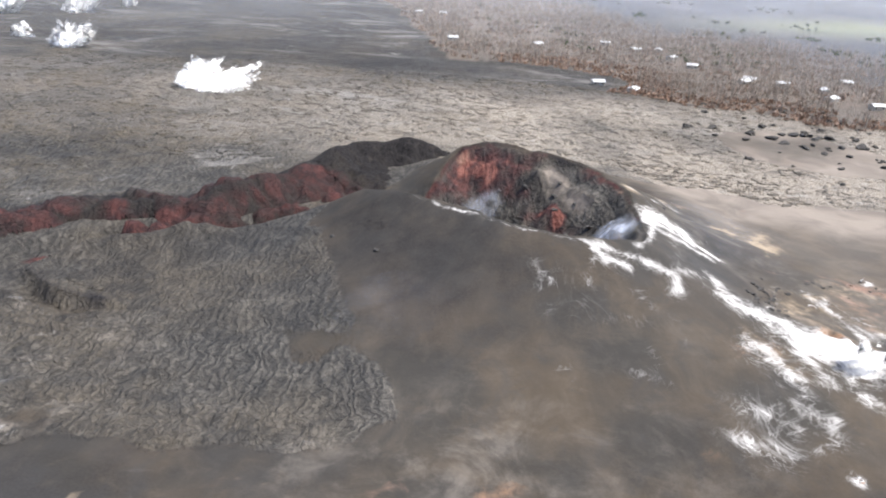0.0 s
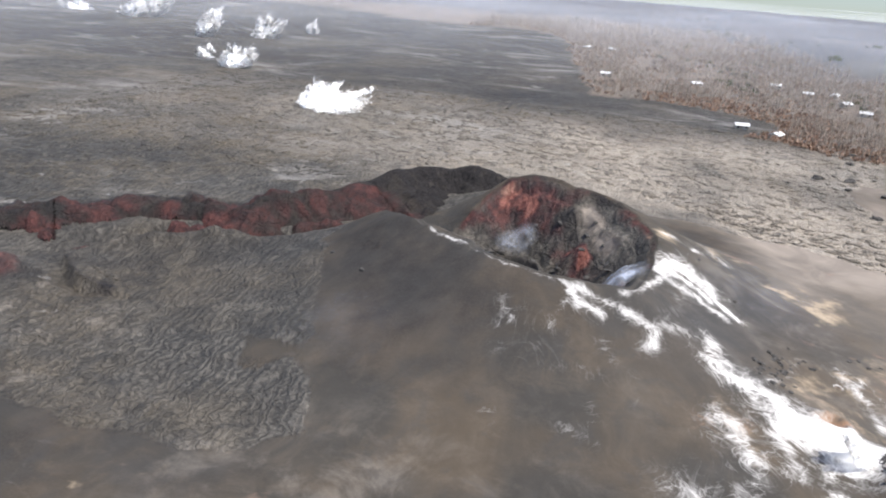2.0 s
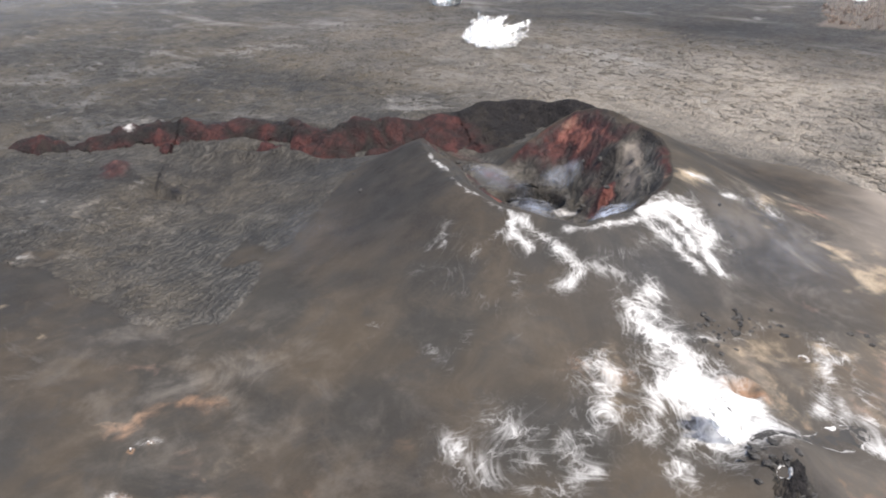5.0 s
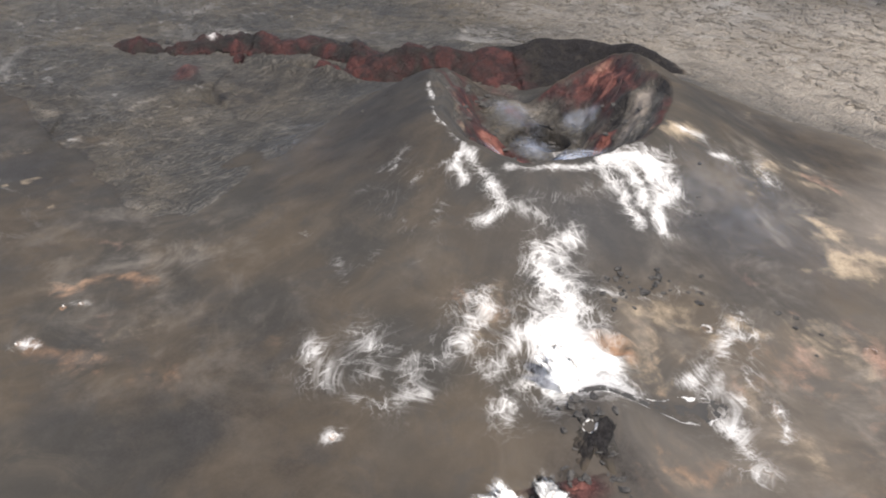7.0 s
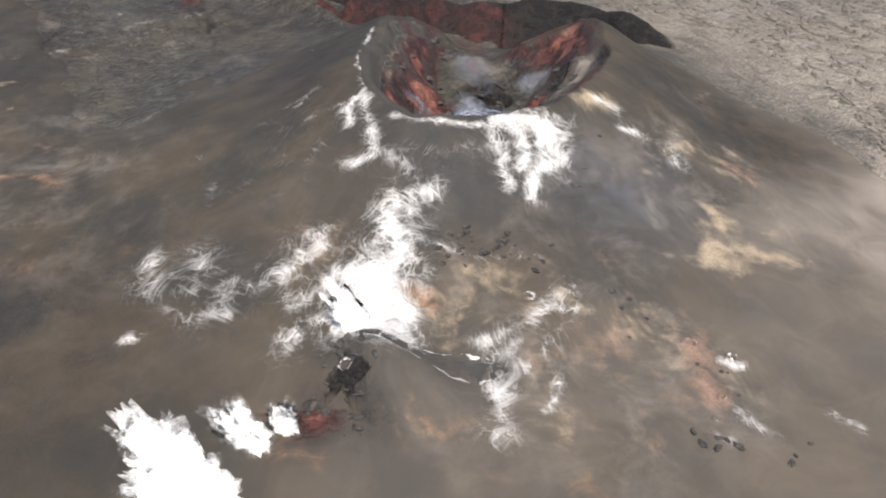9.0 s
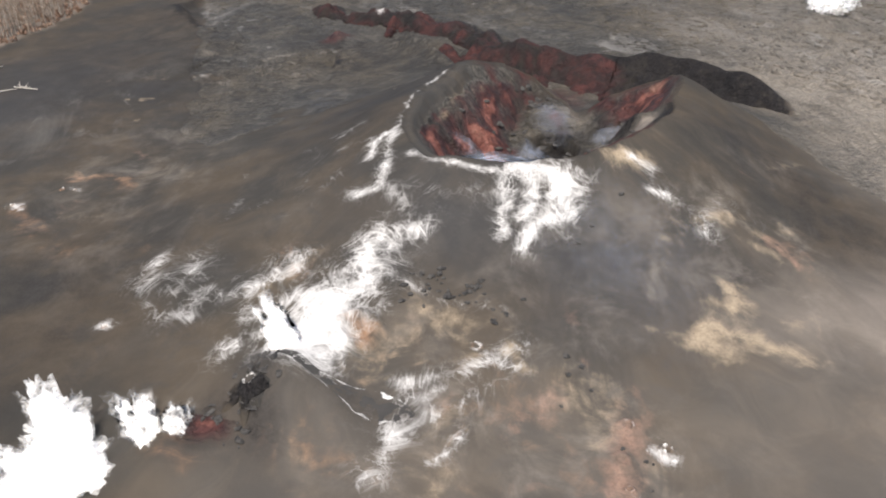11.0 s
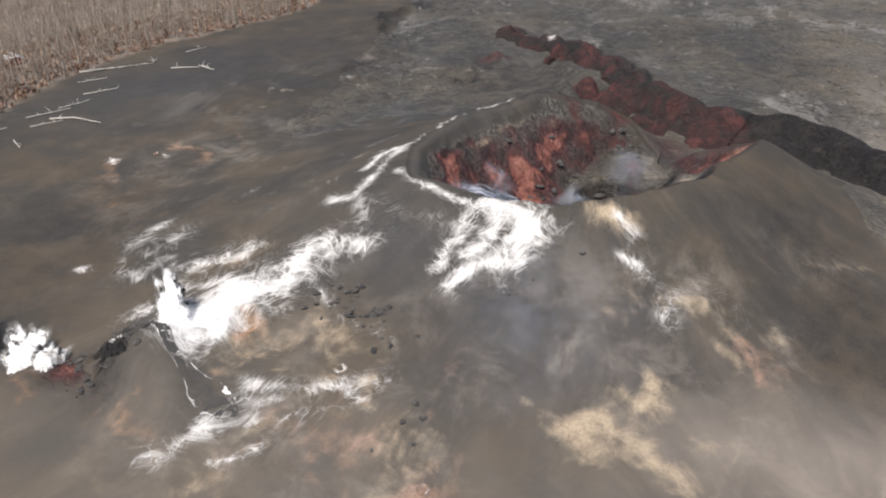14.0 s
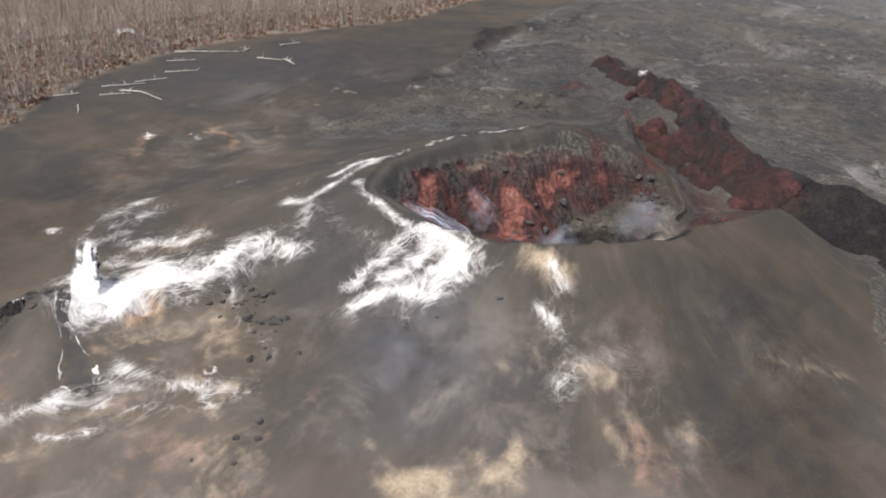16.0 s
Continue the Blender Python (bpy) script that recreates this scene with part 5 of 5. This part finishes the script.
V = np.linspace(-1, 1, 41)
X, Y = line[:, 0, None] - way[:, 1, None] * V * line[:, 2, None], line[:, 1, None] + way[:, 0, None] * V * line[:, 2, None]
across = V[None] + 0.25 * fbm(X, Y, 3, 3)
threads = np.maximum(np.exp(-((np.abs(across) - 0.88) / 0.09) ** 2), 0.7 * np.exp(-((across - 0.25) / 0.06) ** 2) * step(195, 188, Y))
Z = land_many(X.ravel(), Y.ravel()).reshape(X.shape) + 0.07 * (1 - np.abs(V[None]) ** 4) - 0.03 + 0.1 * fbm(X, Y, 1.5, 3) + 0.12 * threads
vent_piece("lava_tongue", X, Y, Z, dict(slate=0.75, pale=0.1, white=(1.3 * threads * step(204, 199, Y) * np.clip(0.7 + 0.6 * fbm(X, Y, 4, 3), 0, 1)).ravel()), "thin grey lava tongue with white braided edges")

# ---- hornitos ----
def hornito(x, y, size, rise, values, label):
    """A low scorched mound with a sunken mouth and a ragged pale lip."""
    A, F = np.meshgrid(np.linspace(-np.pi, np.pi, 41), np.linspace(0, 1, 15), indexing="ij")
    r = size * F * (1 + 0.3 * fbm(3 * A + x, 0 * A + y, 2.5, 3) * np.sin((A + np.pi) / 2))
    X, Y = r * np.cos(A), r * np.sin(A)
    Z = land_many(X.ravel() + x, Y.ravel() + y).reshape(X.shape) - land(x, y)
    lip = np.exp(-((F - 0.42) / 0.16) ** 2) * np.clip(0.45 + 1.1 * fbm(2.4 * np.cos(A) + x, 2.4 * np.sin(A) + y, 2, 3), 0, 1.2)
    Z = Z + rise * (lip * (1 + 0.5 * fbm(X * 3, Y * 3, 2.5, 3)) + 0.5 * step(1, 0.4, F)) - rise * 1.3 * step(0.35, 0.15, F) - 0.12 * step(0.85, 1, F)
    m, v = grid_mesh("hornito", X, Y, Z)
    full = cover(v[:, 0] + x, v[:, 1] + y, "plain")
    for key, share in (("dark", 0.4 * step(0.2, 0.05, F)), ("white", 0.6 * values[0] * lip), ("pink", values[1] * step(1.0, 0.5, F)), ("orange", values[2] * step(1.0, 0.5, F))):
        full[key] = np.maximum(full[key], share.ravel())
    spread(m, full)
    ob = sheet("hornito", m, EARTH)
    ob.location = (x, y, land(x, y))
    tagged(ob, label, "hornito", "small vents on the ash")


for x, y, size, rise, values in ((141, 243, 2.8, 0.35, (0.9, 1.0, 0)), (149, 239, 3.0, 0.4, (0.9, 1.0, 0)), (156, 238, 1.5, 0.3, (0.8, 0.9, 0)), (160, 233, 1.4, 0.3, (0.9, 0.4, 0)), (116.8, 218, 1.9, 0.35, (0.8, 0, 0.9))):
    hornito(x, y, size, rise, values, "low scorched pink vent mound with a pale lip")
hornito(148, 248, 2.0, 0.8, (2.0, 0.5, 0), "white-crusted vent mound with a dark mouth")
for x, y in ((17, 110.5), (25, 95), (94, 137), (16, 106.5)):
    hornito(x, y, 1.3, 0.4, (2.2, 0.2, 0.9), "small white-topped vent mound on orange ash")

# ---- steam ----
def steam(x, y, rx, ry, rise, drift, seed, label, dense=1.0, lobes=7):
    """A billowing heap of steam that leans with the wind: one lumpy body of merged lobes in two thin ragged skins."""
    r = random.Random(seed)
    top = tagged(new("steam_plume"), label, "steam plume", kind="stuff")
    top.location = (x, y, land(x, y))
    A, E = np.meshgrid(np.linspace(-np.pi, np.pi, 121), np.linspace(radians(-40), radians(89.5), 52), indexing="ij")
    way = np.stack([np.cos(E) * np.cos(A), np.cos(E) * np.sin(A), np.sin(E)], -1)
    reach = np.full(A.shape, 0.4)
    for k in range(lobes):
        mid = np.array((r.gauss(0, 0.36), r.gauss(0, 0.36), r.uniform(0.05, 0.55)))
        size = r.uniform(0.32, 0.55)
        along = way @ mid
        room = along ** 2 - (mid @ mid - size * size)
        reach = np.maximum(reach, np.where(room > 0, along + np.sqrt(np.clip(room, 0, None)), 0))
    off = Vector((r.uniform(0, 90), r.uniform(0, 90), r.uniform(0, 90)))
    spots = [Vector(p) + off for p in (way * reach[..., None]).reshape(-1, 3)]
    lump = np.array([abs(noise.noise(p * 3.0)) + 0.5 * abs(noise.noise(p * 6.5)) + 0.3 * noise.noise(p * 13.0) for p in spots]).reshape(A.shape)
    fine = np.array([noise.noise(p * 4.2 - 2 * off) + 0.6 * noise.noise(p * 9.5) for p in spots]).reshape(A.shape)
    for swell, share in ((1.0, 1.0), (1.12, 0.16), (1.3, 0.06)):
        skin = swell > 1
        s = 0.8 * reach * (0.85 + 0.4 * lump + (0.35 * fine if skin else 0.06 * fine)) * swell
        up = np.maximum(rise * s * way[..., 2], -2.0)
        lean = np.clip(up / rise, 0, 1.2)
        m, v = grid_mesh("steam_body", rx * s * way[..., 0] + drift[0] * lean, ry * s * way[..., 1] + drift[1] * lean, up)
        spread(m, dict(dense=(dense * share * np.clip(1.1 - (0.8 if skin else 0.0) * step(0.1, 0.5, fine), 0, 1)).ravel()))
        sheet("steam_skin" if skin else "steam_body", m, STEAM, top)
    return top


for k, (x, y, rx, ry, rise, drift) in enumerate([(-152, 455, 19, 11, 15, (12, 4)), (-298, 600, 16, 12, 18, (6, 2)), (-362, 655, 9, 7, 8, (-3, 2)), (-378, 690, 8, 6, 7, (-3, 2)),
                                                 (-448, 784, 18, 14, 26, (8, 4)), (-398, 834, 18, 10, 22, (14, 4)), (-620, 896, 34, 16, 24, (18, 6)), (-712, 908, 20, 12, 14, (-12, 4)), (-372, 900, 8, 7, 16, (4, 0))]):
    steam(x, y, rx, ry, rise, drift, k, "dense white steam rising from a crack in dark lava")
steam(140, 143, 10, 9, 10, (-9, -11), 11, "thick white steam billowing from a vent in the ash")
steam(131, 153, 6, 5, 6, (-3, -4), 12, "torn white steam drifting off a vent in the ash", 0.26, 5)
steam(114.5, 178, 3.6, 4.6, 10, (-5, -5), 13, "bright white steam rising over the spatter vent", 0.24, 5)
steam(131, 158, 5, 4, 3.5, (-2, -2), 14, "thin white steam over a red vent", 0.2, 4)


def veil(x, y, rx, ry, lift, dense, label, layers=3):
    """Low fume over the ground: thin draped sheets that fade out towards their edges."""
    top = tagged(new("fume"), label, "volcanic fume", kind="stuff")
    top.location = (x, y, land(x, y))
    A, F = np.meshgrid(np.linspace(-np.pi, np.pi, 73), np.linspace(0, 1, 25), indexing="ij")
    X, Y = x + rx * F * np.cos(A), y + ry * F * np.sin(A)
    base = land_many(X.ravel(), Y.ravel()).reshape(X.shape)
    for k in range(layers):
        up = lift * (0.35 + 0.65 * k / max(1, layers - 1))
        m, v = grid_mesh("fume_layer", X, Y, base + up * (1 - F ** 2) + 0.3 + 0.8 * fbm(X + 30 * k, Y, 6, 3) * (1 - F))
        spread(m, dict(dense=(dense * (1 - step(0.05, 0.95, F)) * np.clip(0.8 + 0.8 * fbm(X + 55 * k, Y, 7, 3), 0.1, 1.3)).ravel()))
        ob = sheet("fume_layer", m, FUME, top)
        ob.matrix_parent_inverse = Matrix.Translation(-top.location)


veil(55, 236, 10, 14, 4, 0.4, "pale blue fume lying inside the eastern crater rim")
veil(14, 281, 10, 7, 3, 0.15, "thin blue fume on the red crater wall")
veil(20, 254, 14, 9, 3, 0.1, "bluish fume over the dark crater throat")
veil(27, 232, 6, 7, 2, 0.12, "thin blue fume below the crater rim")
veil(98, 258, 34, 30, 8, 0.03, "thin pale haze drifting over the eastern flank")
veil(-5, 268, 18, 10, 2, 0.07, "faint fume over the channel head")
veil(-14, 186, 20, 15, 9, 0.025, "faint blue smoke drifting past the flank")


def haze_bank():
    """Volcanic haze far out over the plain, imitated by added thin level sheets that thicken with distance."""
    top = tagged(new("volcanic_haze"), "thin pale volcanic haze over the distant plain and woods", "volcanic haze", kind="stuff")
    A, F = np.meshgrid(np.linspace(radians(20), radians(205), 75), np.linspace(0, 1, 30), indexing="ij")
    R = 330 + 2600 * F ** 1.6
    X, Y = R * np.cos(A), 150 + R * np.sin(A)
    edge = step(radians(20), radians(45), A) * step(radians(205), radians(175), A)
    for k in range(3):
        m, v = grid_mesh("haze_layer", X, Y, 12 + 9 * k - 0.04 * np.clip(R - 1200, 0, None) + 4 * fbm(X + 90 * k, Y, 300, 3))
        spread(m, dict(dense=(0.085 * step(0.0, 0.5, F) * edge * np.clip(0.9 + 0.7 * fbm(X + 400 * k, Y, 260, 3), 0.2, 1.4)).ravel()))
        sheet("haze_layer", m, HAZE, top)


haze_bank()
for k in range(46):
    a, q = rng.uniform(0, 6.28), rng.uniform(9, 30)
    lay_block(22 + q * math.cos(a), 257 + q * math.sin(a), rng.uniform(0.7, 2.4), "dark fallen block on the crater floor", "fallen blocks in the crater")
for k in range(26):
    lay_block(rng.gauss(-21, 4), rng.gauss(264, 4), rng.uniform(0.8, 2.4), "dark fallen block on the crater floor", "fallen blocks in the crater")
